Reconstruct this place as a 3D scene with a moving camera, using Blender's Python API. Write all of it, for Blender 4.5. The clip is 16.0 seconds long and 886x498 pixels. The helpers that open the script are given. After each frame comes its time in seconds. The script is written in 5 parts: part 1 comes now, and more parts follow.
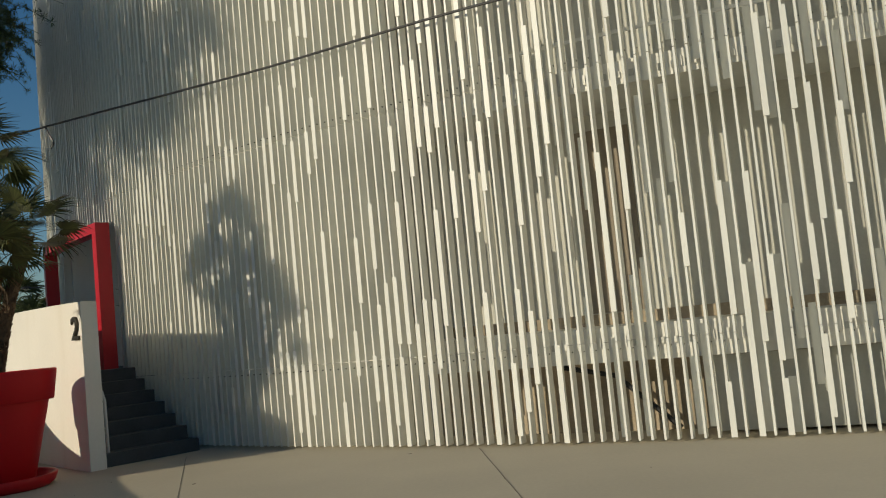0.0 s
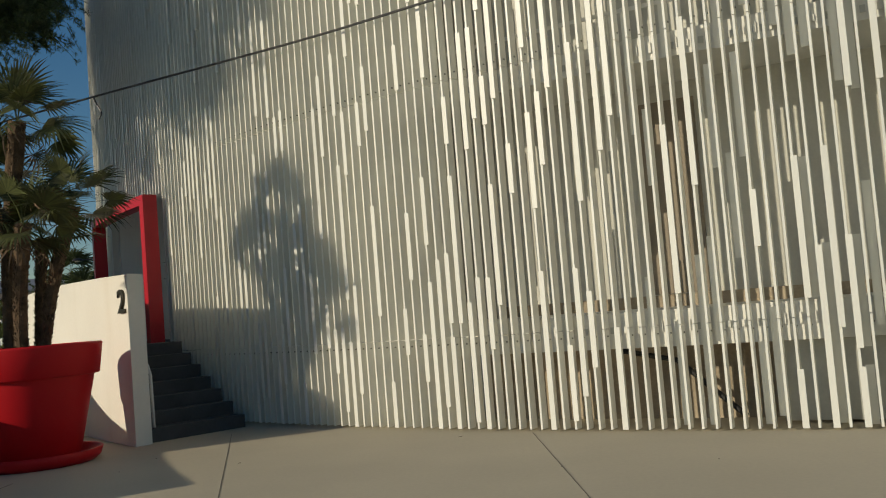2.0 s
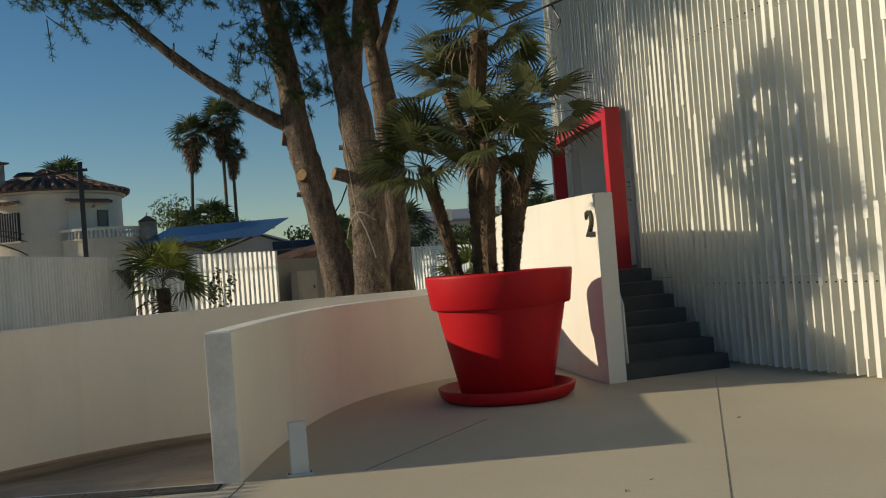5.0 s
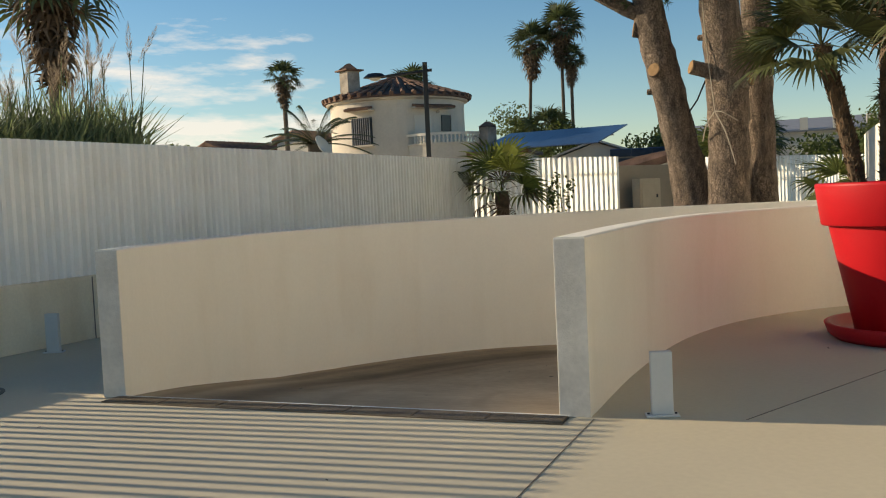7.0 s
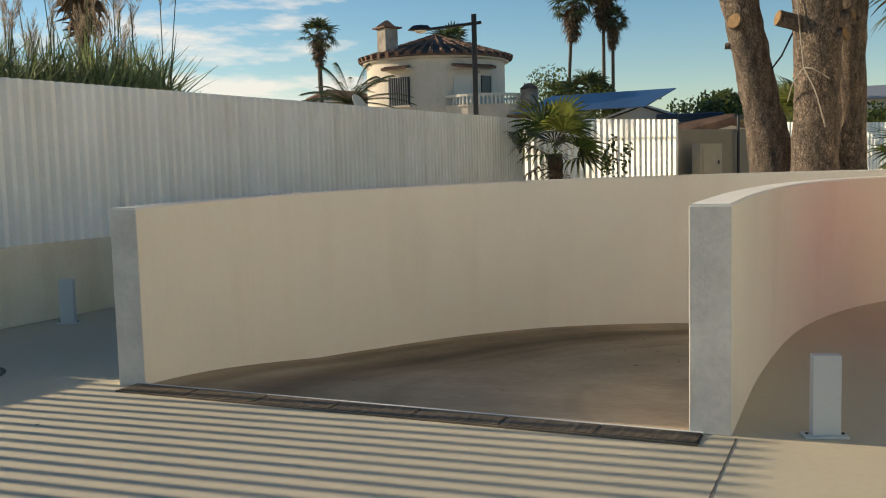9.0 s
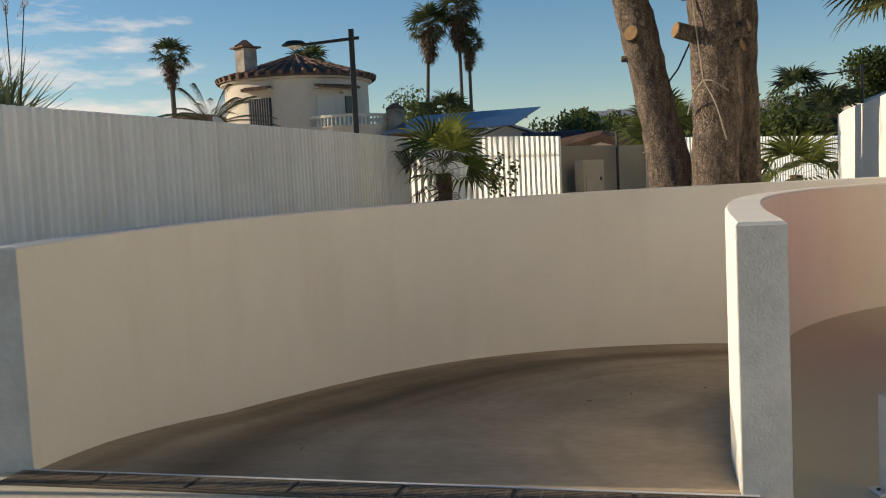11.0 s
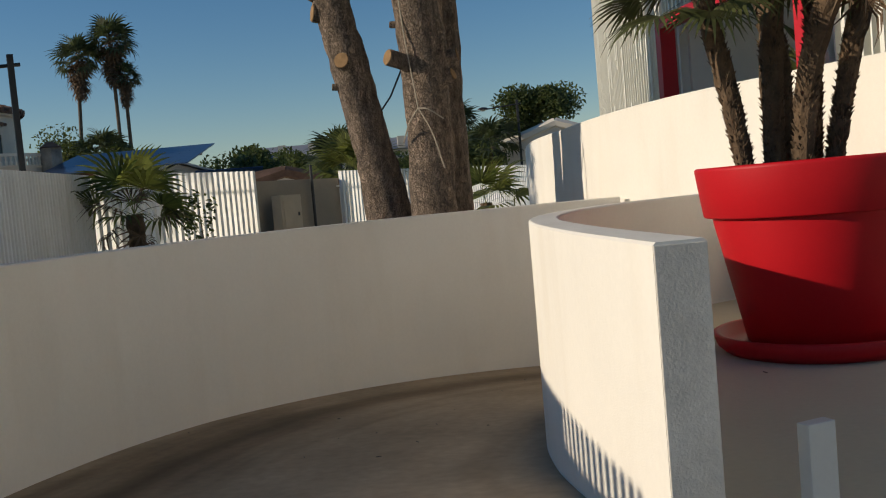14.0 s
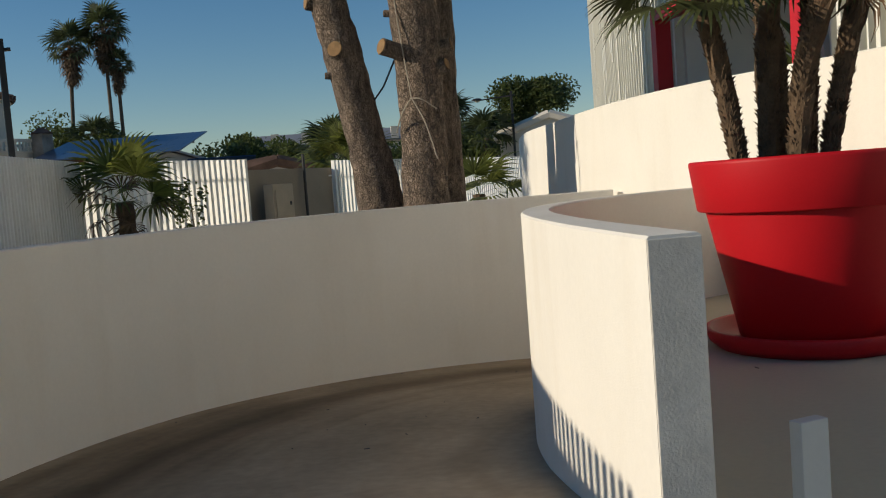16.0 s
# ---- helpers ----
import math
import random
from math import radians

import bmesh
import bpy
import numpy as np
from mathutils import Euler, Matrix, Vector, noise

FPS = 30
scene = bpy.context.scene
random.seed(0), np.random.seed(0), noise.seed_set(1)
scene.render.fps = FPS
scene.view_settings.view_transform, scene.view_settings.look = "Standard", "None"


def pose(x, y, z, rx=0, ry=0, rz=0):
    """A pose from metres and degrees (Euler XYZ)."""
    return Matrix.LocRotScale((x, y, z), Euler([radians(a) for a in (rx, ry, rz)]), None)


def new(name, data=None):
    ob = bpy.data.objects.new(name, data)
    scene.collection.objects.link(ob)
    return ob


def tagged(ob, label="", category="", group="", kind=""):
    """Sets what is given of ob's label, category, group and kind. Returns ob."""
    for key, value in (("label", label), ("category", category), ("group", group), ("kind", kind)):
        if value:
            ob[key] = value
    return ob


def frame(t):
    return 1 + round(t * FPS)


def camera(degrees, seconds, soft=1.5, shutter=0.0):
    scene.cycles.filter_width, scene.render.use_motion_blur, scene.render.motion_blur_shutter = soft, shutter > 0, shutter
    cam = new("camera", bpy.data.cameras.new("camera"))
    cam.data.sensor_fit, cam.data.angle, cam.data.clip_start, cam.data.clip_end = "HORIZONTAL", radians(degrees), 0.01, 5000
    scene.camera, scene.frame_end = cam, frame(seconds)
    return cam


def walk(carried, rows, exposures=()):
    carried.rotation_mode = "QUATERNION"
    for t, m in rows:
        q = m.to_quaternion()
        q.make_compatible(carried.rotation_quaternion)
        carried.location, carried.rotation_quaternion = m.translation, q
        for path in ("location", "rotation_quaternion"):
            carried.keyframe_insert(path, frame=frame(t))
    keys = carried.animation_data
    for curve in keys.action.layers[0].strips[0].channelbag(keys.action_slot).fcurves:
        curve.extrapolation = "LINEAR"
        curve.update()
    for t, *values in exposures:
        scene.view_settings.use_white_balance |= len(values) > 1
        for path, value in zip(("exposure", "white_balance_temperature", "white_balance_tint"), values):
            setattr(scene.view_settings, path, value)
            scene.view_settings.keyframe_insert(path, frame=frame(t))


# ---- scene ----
# camera and walk
# (seconds, stops, kelvin, tint)
EXPOSURES = [(0.0, -0.34, 6900, 8), (3.0, -0.34, 6900, 9), (4.5, -0.2, 7000, 9), (7.0, 0.68, 7700, 12), (9.5, 0.66, 7500, 12), (12.0, 0.28, 7200, 17), (14.0, 0.0, 6800, 14), (16.0, 0.0, 6700, 12)]
cam = camera(50.90, 16.0, soft=1.1)
PATH = [
    (0.0, 0.000, 0.000, 1.419, 0.40, 4.64, 5.52),
    (0.5, -0.029, -0.008, 1.431, 1.15, 4.50, 4.23),
    (1.0, -0.024, 0.022, 1.437, 3.12, 3.90, 3.76),
    (1.5, -0.034, 0.191, 1.438, 4.28, 3.51, 3.99),
    (2.0, -0.102, 0.413, 1.443, 3.13, 3.49, 4.60),
    (2.5, -0.189, 0.615, 1.449, 3.61, 3.01, 4.60),
    (3.0, -0.279, 0.831, 1.456, 6.31, 2.62, 3.75),
    (3.5, -0.432, 1.114, 1.465, 11.68, 2.11, 4.40),
    (4.0, -0.603, 1.377, 1.475, 19.32, 2.04, 4.75),
    (4.5, -0.774, 1.661, 1.479, 24.83, 1.76, 4.63),
    (7.0, -1.982, 2.801, 1.392, 50.19, -3.19, 2.61),
    (7.5, -2.259, 2.997, 1.386, 53.06, -3.92, 1.91),
    (8.0, -2.611, 3.132, 1.362, 52.90, -5.06, 2.10),
    (8.5, -2.900, 3.239, 1.349, 53.30, -5.27, 1.92),
    (9.0, -3.168, 3.327, 1.340, 52.08, -5.28, 1.53),
    (9.5, -3.484, 3.359, 1.340, 48.77, -5.45, 2.23),
    (12.0, -4.732, 3.603, 1.346, 37.96, -4.16, 3.00),
    (12.5, -4.978, 3.645, 1.351, 34.70, -4.63, 3.50),
    (13.0, -5.179, 3.701, 1.332, 34.81, -3.82, 3.66),
    (13.5, -5.317, 3.783, 1.340, 30.23, -2.96, 4.00),
    (14.0, -5.374, 3.780, 1.342, 22.62, -3.38, 5.01),
    (14.5, -5.390, 3.753, 1.344, 19.36, -3.74, 5.24),
    (15.0, -5.395, 3.758, 1.342, 19.86, -3.91, 5.05),
    (15.5, -5.393, 3.790, 1.344, 21.48, -3.94, 4.71),
    (16.0, -5.388, 3.838, 1.340, 22.20, -3.97, 4.36),
]
walk(cam, [(t, pose(x, y, z, 90 + pitch, roll, yaw)) for t, x, y, z, yaw, pitch, roll in PATH],
     exposures=EXPOSURES)
# world and sun
SUN_AZ, SUN_EL = 33.0, 18.3  # the light travels towards SUN_AZ degrees from +x; elevation in degrees
world = bpy.data.worlds.new("sky")
scene.world = world
world.use_nodes = True
wn = world.node_tree.nodes
sky = wn.new("ShaderNodeTexSky")
sky.sky_type, sky.sun_disc = "NISHITA", False
sky.sun_elevation, sky.sun_rotation = radians(SUN_EL), radians(270 - SUN_AZ)
sky.air_density, sky.dust_density, sky.ozone_density = 1.0, 0.12, 3.0
wn["Background"].inputs["Strength"].default_value = 0.086
vivid = wn.new("ShaderNodeHueSaturation")
vivid.inputs["Saturation"].default_value = 1.25
world.node_tree.links.new(sky.outputs["Color"], vivid.inputs["Color"])
world.node_tree.links.new(vivid.outputs["Color"], wn["Background"].inputs["Color"])
sun_data = bpy.data.lights.new("sun", "SUN")
sun_data.energy, sun_data.angle, sun_data.color = 3.6, radians(0.53), (1.0, 0.91, 0.73)
sun = new("sun", sun_data)
down = Vector((math.cos(radians(SUN_AZ)) * math.cos(radians(SUN_EL)), math.sin(radians(SUN_AZ)) * math.cos(radians(SUN_EL)), -math.sin(radians(SUN_EL))))
sun.matrix_world = Matrix.Translation((-20, -10, 20)) @ down.to_track_quat("-Z", "Y").to_matrix().to_4x4()
# materials
def material(name, colour, rough=0.6, metal=0.0, vary=0.12, scale=3.0, fine=40.0, bump=0.15, bump_scale=60.0, stain=None, per_object=0.0, spec=0.5, stretch=(1, 1, 1), spotted=0.0):
    """Base colour varied at two scales, with fine relief."""
    m = bpy.data.materials.new(name)
    m.use_nodes = True
    n, l = m.node_tree.nodes, m.node_tree.links
    b = n["Principled BSDF"]
    b.inputs["Roughness"].default_value, b.inputs["Metallic"].default_value = rough, metal
    b.inputs["Specular IOR Level"].default_value = spec
    mp = n.new("ShaderNodeMapping")
    mp.inputs["Scale"].default_value = stretch
    geo = n.new("ShaderNodeNewGeometry")
    l.new(geo.outputs["Position"], mp.inputs["Vector"])
    big, small, relief = (n.new("ShaderNodeTexNoise") for _ in range(3))
    for node, s, d in ((big, scale, 4), (small, fine, 3), (relief, bump_scale, 4)):
        node.inputs["Scale"].default_value, node.inputs["Detail"].default_value = s, d
        l.new(mp.outputs["Vector"], node.inputs["Vector"])
    mix = n.new("ShaderNodeMix")
    mix.data_type = "RGBA"
    dark = tuple(c * (1 - vary) for c in colour) if stain is None else stain
    light = tuple(min(1, c * (1 + vary * 0.6)) for c in colour)
    mix.inputs["A"].default_value, mix.inputs["B"].default_value = (*dark, 1), (*light, 1)
    ramp = n.new("ShaderNodeMapRange")
    ramp.inputs["From Min"].default_value, ramp.inputs["From Max"].default_value = 0.3, 0.7
    add = n.new("ShaderNodeMath")
    add.operation = "MULTIPLY_ADD"
    add.inputs[1].default_value = 0.35
    l.new(small.outputs["Fac"], add.inputs[0])
    sub = n.new("ShaderNodeMath")
    sub.operation = "MULTIPLY_ADD"
    sub.inputs[1].default_value, sub.inputs[2].default_value = 0.8, -0.08
    l.new(big.outputs["Fac"], sub.inputs[0])
    l.new(sub.outputs[0], add.inputs[2])
    l.new(add.outputs[0], ramp.inputs["Value"])
    l.new(ramp.outputs["Result"], mix.inputs["Factor"])
    out = mix.outputs["Result"]
    if per_object:
        info = n.new("ShaderNodeObjectInfo")
        hsv = n.new("ShaderNodeHueSaturation")
        mr = n.new("ShaderNodeMapRange")
        mr.inputs["To Min"].default_value, mr.inputs["To Max"].default_value = 1 - per_object, 1 + per_object
        l.new(info.outputs["Random"], mr.inputs["Value"])
        l.new(mr.outputs["Result"], hsv.inputs["Value"])
        l.new(out, hsv.inputs["Color"])
        out = hsv.outputs["Color"]
    if spotted:
        isl = n.new("ShaderNodeHueSaturation")
        mr = n.new("ShaderNodeMapRange")
        mr.inputs["To Min"].default_value, mr.inputs["To Max"].default_value = 1 - spotted, 1 + spotted
        l.new(geo.outputs["Random Per Island"], mr.inputs["Value"])
        l.new(mr.outputs["Result"], isl.inputs["Value"])
        l.new(out, isl.inputs["Color"])
        out = isl.outputs["Color"]
    l.new(out, b.inputs["Base Color"])
    if bump:
        bp = n.new("ShaderNodeBump")
        bp.inputs["Strength"].default_value, bp.inputs["Distance"].default_value = bump, 0.01
        l.new(relief.outputs["Fac"], bp.inputs["Height"])
        l.new(bp.outputs["Normal"], b.inputs["Normal"])
    return m


CONCRETE = material("plaza concrete", (0.52, 0.46, 0.345), 0.75, vary=0.10, scale=0.5, fine=25, bump=0.06, bump_scale=90, spec=0.3)
RAMP = material("ramp concrete", (0.40, 0.305, 0.205), 0.8, vary=0.3, scale=0.9, fine=12, bump=0.08, bump_scale=70, spec=0.3)
STUCCO = material("white stucco", (0.82, 0.775, 0.695), 0.85, vary=0.05, scale=0.8, fine=30, bump=0.18, bump_scale=110, spec=0.2)
WALL_END = material("grey primed render", (0.68, 0.63, 0.56), 0.85, vary=0.18, scale=4, fine=30, bump=0.35, bump_scale=90, spec=0.2)
FIN = material("white lacquered aluminium", (0.80, 0.79, 0.72), 0.42, vary=0.05, scale=1.2, fine=18, bump=0.0, per_object=0.05)
INNER = material("grey inner wall", (0.60, 0.59, 0.53), 0.8, vary=0.12, scale=0.7, bump=0.1)
BROWN = material("raw earth and concrete", (0.44, 0.36, 0.26), 0.9, vary=0.35, scale=1.6, bump=0.3)
BAND = material("white perforated steel", (0.74, 0.73, 0.68), 0.5, vary=0.06, bump=0.0)
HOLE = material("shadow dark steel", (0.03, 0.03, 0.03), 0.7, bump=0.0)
MESH = material("galvanised mesh", (0.50, 0.50, 0.46), 0.5, metal=0.2, bump=0.0)
RED = material("red polyethylene", (0.50, 0.008, 0.014), 0.5, spec=0.25, vary=0.08, scale=2, fine=60, bump=0.03, bump_scale=200)
RED_PAINT = material("red painted steel", (0.50, 0.008, 0.02), 0.4, vary=0.08, bump=0.02)
STEP = material("dark grey step stone", (0.06, 0.062, 0.066), 0.7, vary=0.25, scale=3, bump=0.15)
FENCE = material("white fence steel", (0.93, 0.92, 0.89), 0.5, vary=0.06, scale=1.5, stain=(0.86, 0.84, 0.79), bump=0.0, per_object=0.04)
FOOTING = material("cream concrete footing", (0.84, 0.75, 0.58), 0.85, vary=0.14, scale=1.2, bump=0.15)
BLOCK = material("grey brown rendered wall", (0.32, 0.27, 0.21), 0.9, vary=0.2, scale=1.0, bump=0.2)
JOINT = material("dark joint filler", (0.16, 0.135, 0.11), 0.9, bump=0.0)
GRATE = material("rusty drain grate", (0.17, 0.13, 0.09), 0.6, metal=0.3, vary=0.35, scale=8, bump=0.2)
LAMP_GREY = material("light grey lamp body", (0.58, 0.59, 0.58), 0.5, vary=0.06, bump=0.0)
BLACK = material("black painted metal", (0.018, 0.018, 0.02), 0.45, bump=0.0)
BRONZE = material("dark patinated bronze", (0.06, 0.055, 0.04), 0.45, metal=0.6, vary=0.4, scale=14, bump=0.1)
SOIL = material("potting soil", (0.06, 0.04, 0.025), 0.95, vary=0.3, bump=0.5, bump_scale=40)
RAIL = material("white rail tube", (0.75, 0.75, 0.74), 0.35, bump=0.0)


def streaks(m, amount, centre=None, scale=(7, 7, 0.45), tone=(0.6, 0.55, 0.5)):
    """Faint long stains: running down a wall, or in arcs round a centre on a ramp."""
    n, l = m.node_tree.nodes, m.node_tree.links
    g = n.new("ShaderNodeNewGeometry")
    mp = n.new("ShaderNodeMapping")
    noise_tex = n.new("ShaderNodeTexNoise")
    noise_tex.inputs["Scale"].default_value, noise_tex.inputs["Detail"].default_value = 1.0, 3
    src = g.outputs["Position"]
    if centre is not None:
        off = n.new("ShaderNodeVectorMath")
        off.operation = "SUBTRACT"
        off.inputs[1].default_value = (*centre, 0)
        flat_v = n.new("ShaderNodeVectorMath")
        flat_v.operation = "MULTIPLY"
        flat_v.inputs[1].default_value = (1, 1, 0)
        ln = n.new("ShaderNodeVectorMath")
        ln.operation = "LENGTH"
        l.new(src, off.inputs[0])
        l.new(off.outputs[0], flat_v.inputs[0])
        l.new(flat_v.outputs[0], ln.inputs[0])
        comb = n.new("ShaderNodeCombineXYZ")
        l.new(ln.outputs["Value"], comb.inputs["X"])
        sep = n.new("ShaderNodeSeparateXYZ")
        l.new(src, sep.inputs[0])
        l.new(sep.outputs["Y"], comb.inputs["Y"])
        src = comb.outputs[0]
    mp.inputs["Scale"].default_value = scale
    l.new(src, mp.inputs["Vector"])
    l.new(mp.outputs[0], noise_tex.inputs["Vector"])
    mr = n.new("ShaderNodeMapRange")
    mr.inputs["From Min"].default_value, mr.inputs["From Max"].default_value = 0.52, 0.72
    mr.inputs["To Max"].default_value = amount
    l.new(noise_tex.outputs["Fac"], mr.inputs["Value"])
    mx = n.new("ShaderNodeMix")
    mx.data_type, mx.blend_type = "RGBA", "MULTIPLY"
    b = n["Principled BSDF"]
    l.new(mr.outputs["Result"], mx.inputs["Factor"])
    l.new(b.inputs["Base Color"].links[0].from_socket, mx.inputs["A"])
    mx.inputs["B"].default_value = (*tone, 1)
    l.new(mx.outputs["Result"], b.inputs["Base Color"])


streaks(STUCCO, 0.2, scale=(2.2, 2.2, 0.5), tone=(0.80, 0.74, 0.66))
streaks(RAMP, 0.7, centre=(-4.5, 10.05), scale=(1.7, 0.16, 1), tone=(0.38, 0.33, 0.28))
def dark_band(m, centre, radius, half, amount, tone):
    """A soft dark band along the curve of the ramp, its edges wavering."""
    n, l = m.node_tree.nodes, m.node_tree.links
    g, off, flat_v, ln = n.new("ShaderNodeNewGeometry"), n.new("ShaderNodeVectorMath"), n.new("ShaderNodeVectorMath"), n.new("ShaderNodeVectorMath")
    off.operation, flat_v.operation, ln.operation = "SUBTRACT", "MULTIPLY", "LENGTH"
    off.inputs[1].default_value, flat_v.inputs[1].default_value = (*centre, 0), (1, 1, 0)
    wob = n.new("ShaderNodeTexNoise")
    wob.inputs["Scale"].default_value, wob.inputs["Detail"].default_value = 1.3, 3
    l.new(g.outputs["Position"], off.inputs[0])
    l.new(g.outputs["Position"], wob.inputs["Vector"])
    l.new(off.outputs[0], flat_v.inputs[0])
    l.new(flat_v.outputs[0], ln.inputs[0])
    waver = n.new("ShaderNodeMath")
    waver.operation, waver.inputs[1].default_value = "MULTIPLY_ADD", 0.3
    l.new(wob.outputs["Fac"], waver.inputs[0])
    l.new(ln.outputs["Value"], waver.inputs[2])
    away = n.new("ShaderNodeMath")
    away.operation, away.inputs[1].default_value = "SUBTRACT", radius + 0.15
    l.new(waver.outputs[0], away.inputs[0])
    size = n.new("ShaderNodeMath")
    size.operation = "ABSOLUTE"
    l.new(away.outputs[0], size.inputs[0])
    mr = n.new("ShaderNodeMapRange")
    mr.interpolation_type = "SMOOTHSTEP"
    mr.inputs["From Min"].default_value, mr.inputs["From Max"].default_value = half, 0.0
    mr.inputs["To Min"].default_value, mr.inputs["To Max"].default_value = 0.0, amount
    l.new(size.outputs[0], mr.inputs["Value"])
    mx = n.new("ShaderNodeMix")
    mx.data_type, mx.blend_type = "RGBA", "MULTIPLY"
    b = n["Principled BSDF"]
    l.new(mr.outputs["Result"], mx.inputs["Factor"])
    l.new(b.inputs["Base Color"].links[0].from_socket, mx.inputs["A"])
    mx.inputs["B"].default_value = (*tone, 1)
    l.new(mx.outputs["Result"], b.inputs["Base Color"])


dark_band(RAMP, (-4.5, 10.05), 5.55, 0.5, 0.85, (0.42, 0.37, 0.32))
streaks(FENCE, 0.3, scale=(5, 5, 0.3), tone=(0.82, 0.78, 0.70))
streaks(FOOTING, 0.5, scale=(2.5, 2.5, 0.5), tone=(0.75, 0.66, 0.5))

# mesh helpers
def link(name, bm, mat, parent=None, label="", smooth=False):
    me = bpy.data.meshes.new(name)
    bm.to_mesh(me)
    bm.free()
    for mt in mat if isinstance(mat, (list, tuple)) else (mat,):
        me.materials.append(mt)
    if smooth:
        for p in me.polygons:
            p.use_smooth = True
    ob = new(name, me)
    if parent is not None:
        ob.parent = parent
    if label:
        ob["label"] = label
    return ob


def part(name, bm, mat, parent, label="", smooth=False):
    return link(name, bm, mat, parent, label, smooth)


def thing(name, label, category, group="", kind="", at=None):
    ob = new(name)
    ob.empty_display_size = 0.2
    if at is not None:
        ob.matrix_world = at
    return tagged(ob, label, category, group, kind)


def box(bm, m, sx, sy, sz, bevel=0.0):
    """A box of the given size, its base centre at m."""
    r = bmesh.ops.create_cube(bm, size=1.0, matrix=m @ Matrix.Translation((0, 0, sz / 2)) @ Matrix.Diagonal((sx, sy, sz, 1)))
    if bevel:
        es = list({e for v in r["verts"] for e in v.link_edges})
        bmesh.ops.bevel(bm, geom=es, offset=bevel, segments=2, affect="EDGES", profile=0.5)
    return bm


def boxed(sx, sy, sz, bevel=0.0, m=None):
    return box(bmesh.new(), m or Matrix(), sx, sy, sz, bevel)


def tube(points, radii, sides=8, cap=True, bm=None, jitter=0.0, rng=None):
    """A tapered tube along points."""
    bm = bm or bmesh.new()
    rings = []
    up = Vector((0.13, 0.31, 0.94))
    pts = [Vector(p) for p in points]
    for i, p in enumerate(pts):
        d = (pts[min(i + 1, len(pts) - 1)] - pts[max(i - 1, 0)]).normalized()
        a = d.cross(up if abs(d.dot(up)) < 0.95 else Vector((1, 0, 0))).normalized()
        b = d.cross(a)
        ring = []
        for k in range(sides):
            t = 2 * math.pi * k / sides
            r = radii[i] * (1 + (rng.uniform(-jitter, jitter) if rng else 0))
            ring.append(bm.verts.new(p + (a * math.cos(t) + b * math.sin(t)) * r))
        rings.append(ring)
    for r0, r1 in zip(rings, rings[1:]):
        for k in range(sides):
            bm.faces.new((r0[k], r0[(k + 1) % sides], r1[(k + 1) % sides], r1[k]))
    if cap:
        bm.faces.new(rings[0][::-1])
        bm.faces.new(rings[-1])
    return bm


def lathe(profile, sides=48, bm=None, m=None):
    """A solid turned round z from (radius, z) pairs."""
    bm = bm or bmesh.new()
    m = m or Matrix()
    rings = []
    for r, z in profile:
        if r < 1e-6:
            rings.append([bm.verts.new(m @ Vector((0, 0, z)))])
        else:
            rings.append([bm.verts.new(m @ Vector((r * math.cos(2 * math.pi * k / sides), r * math.sin(2 * math.pi * k / sides), z))) for k in range(sides)])
    for a, b in zip(rings, rings[1:]):
        for k in range(sides):
            k2 = (k + 1) % sides
            if len(a) == 1 and len(b) == 1:
                continue
            if len(a) == 1:
                bm.faces.new((a[0], b[k2], b[k]))
            elif len(b) == 1:
                bm.faces.new((a[k], a[k2], b[0]))
            else:
                bm.faces.new((a[k], a[k2], b[k2], b[k]))
    bmesh.ops.recalc_face_normals(bm, faces=bm.faces[:])
    return bm


def spline(points, n):
    """Points along a smooth curve through the given ones."""
    pts = [Vector(p) for p in points]
    pts = [2 * pts[0] - pts[1]] + pts + [2 * pts[-1] - pts[-2]]
    out = []
    for i in range(1, len(pts) - 2):
        for k in range(n):
            t = k / n
            a, b, c, d = pts[i - 1:i + 3]
            out.append(0.5 * (2 * b + (c - a) * t + (2 * a - 5 * b + 4 * c - d) * t * t + (3 * b - a - 3 * c + d) * t ** 3))
    return out + [pts[-2]]


def wall_strip(left, right, z0, z1, bm=None, bevel=0.012):
    """A wall between two plan lines; z0 and z1 are numbers or lists."""
    bm = bm or bmesh.new()
    n = len(left)
    lo = z0 if isinstance(z0, (list, tuple)) else [z0] * n
    hi = z1 if isinstance(z1, (list, tuple)) else [z1] * n
    rows = []
    for i in range(n):
        a, b = Vector(left[i][:2]), Vector(right[i][:2])
        c = (b - a).normalized() * bevel
        rows.append([bm.verts.new((*p, z)) for p, z in ((a, lo[i]), (a, hi[i] - bevel), (a + c, hi[i]), (b - c, hi[i]), (b, hi[i] - bevel), (b, lo[i]))])
    for r, s in zip(rows, rows[1:]):
        for k in range(5):
            bm.faces.new((r[k], s[k], s[k + 1], r[k + 1]))
        bm.faces.new((r[5], s[5], s[0], r[0]))
    bm.faces.new(rows[0])
    bm.faces.new(rows[-1][::-1])
    bmesh.ops.recalc_face_normals(bm, faces=bm.faces[:])
    return bm
# plan of the place
C = Vector((11.2, 29.5))  # centre of the round building
R = 21.83  # front of its fins


def polar(r, deg, z=None):
    x, y = C.x + r * math.cos(radians(deg)), C.y + r * math.sin(radians(deg))
    return Vector((x, y)) if z is None else Vector((x, y, z))


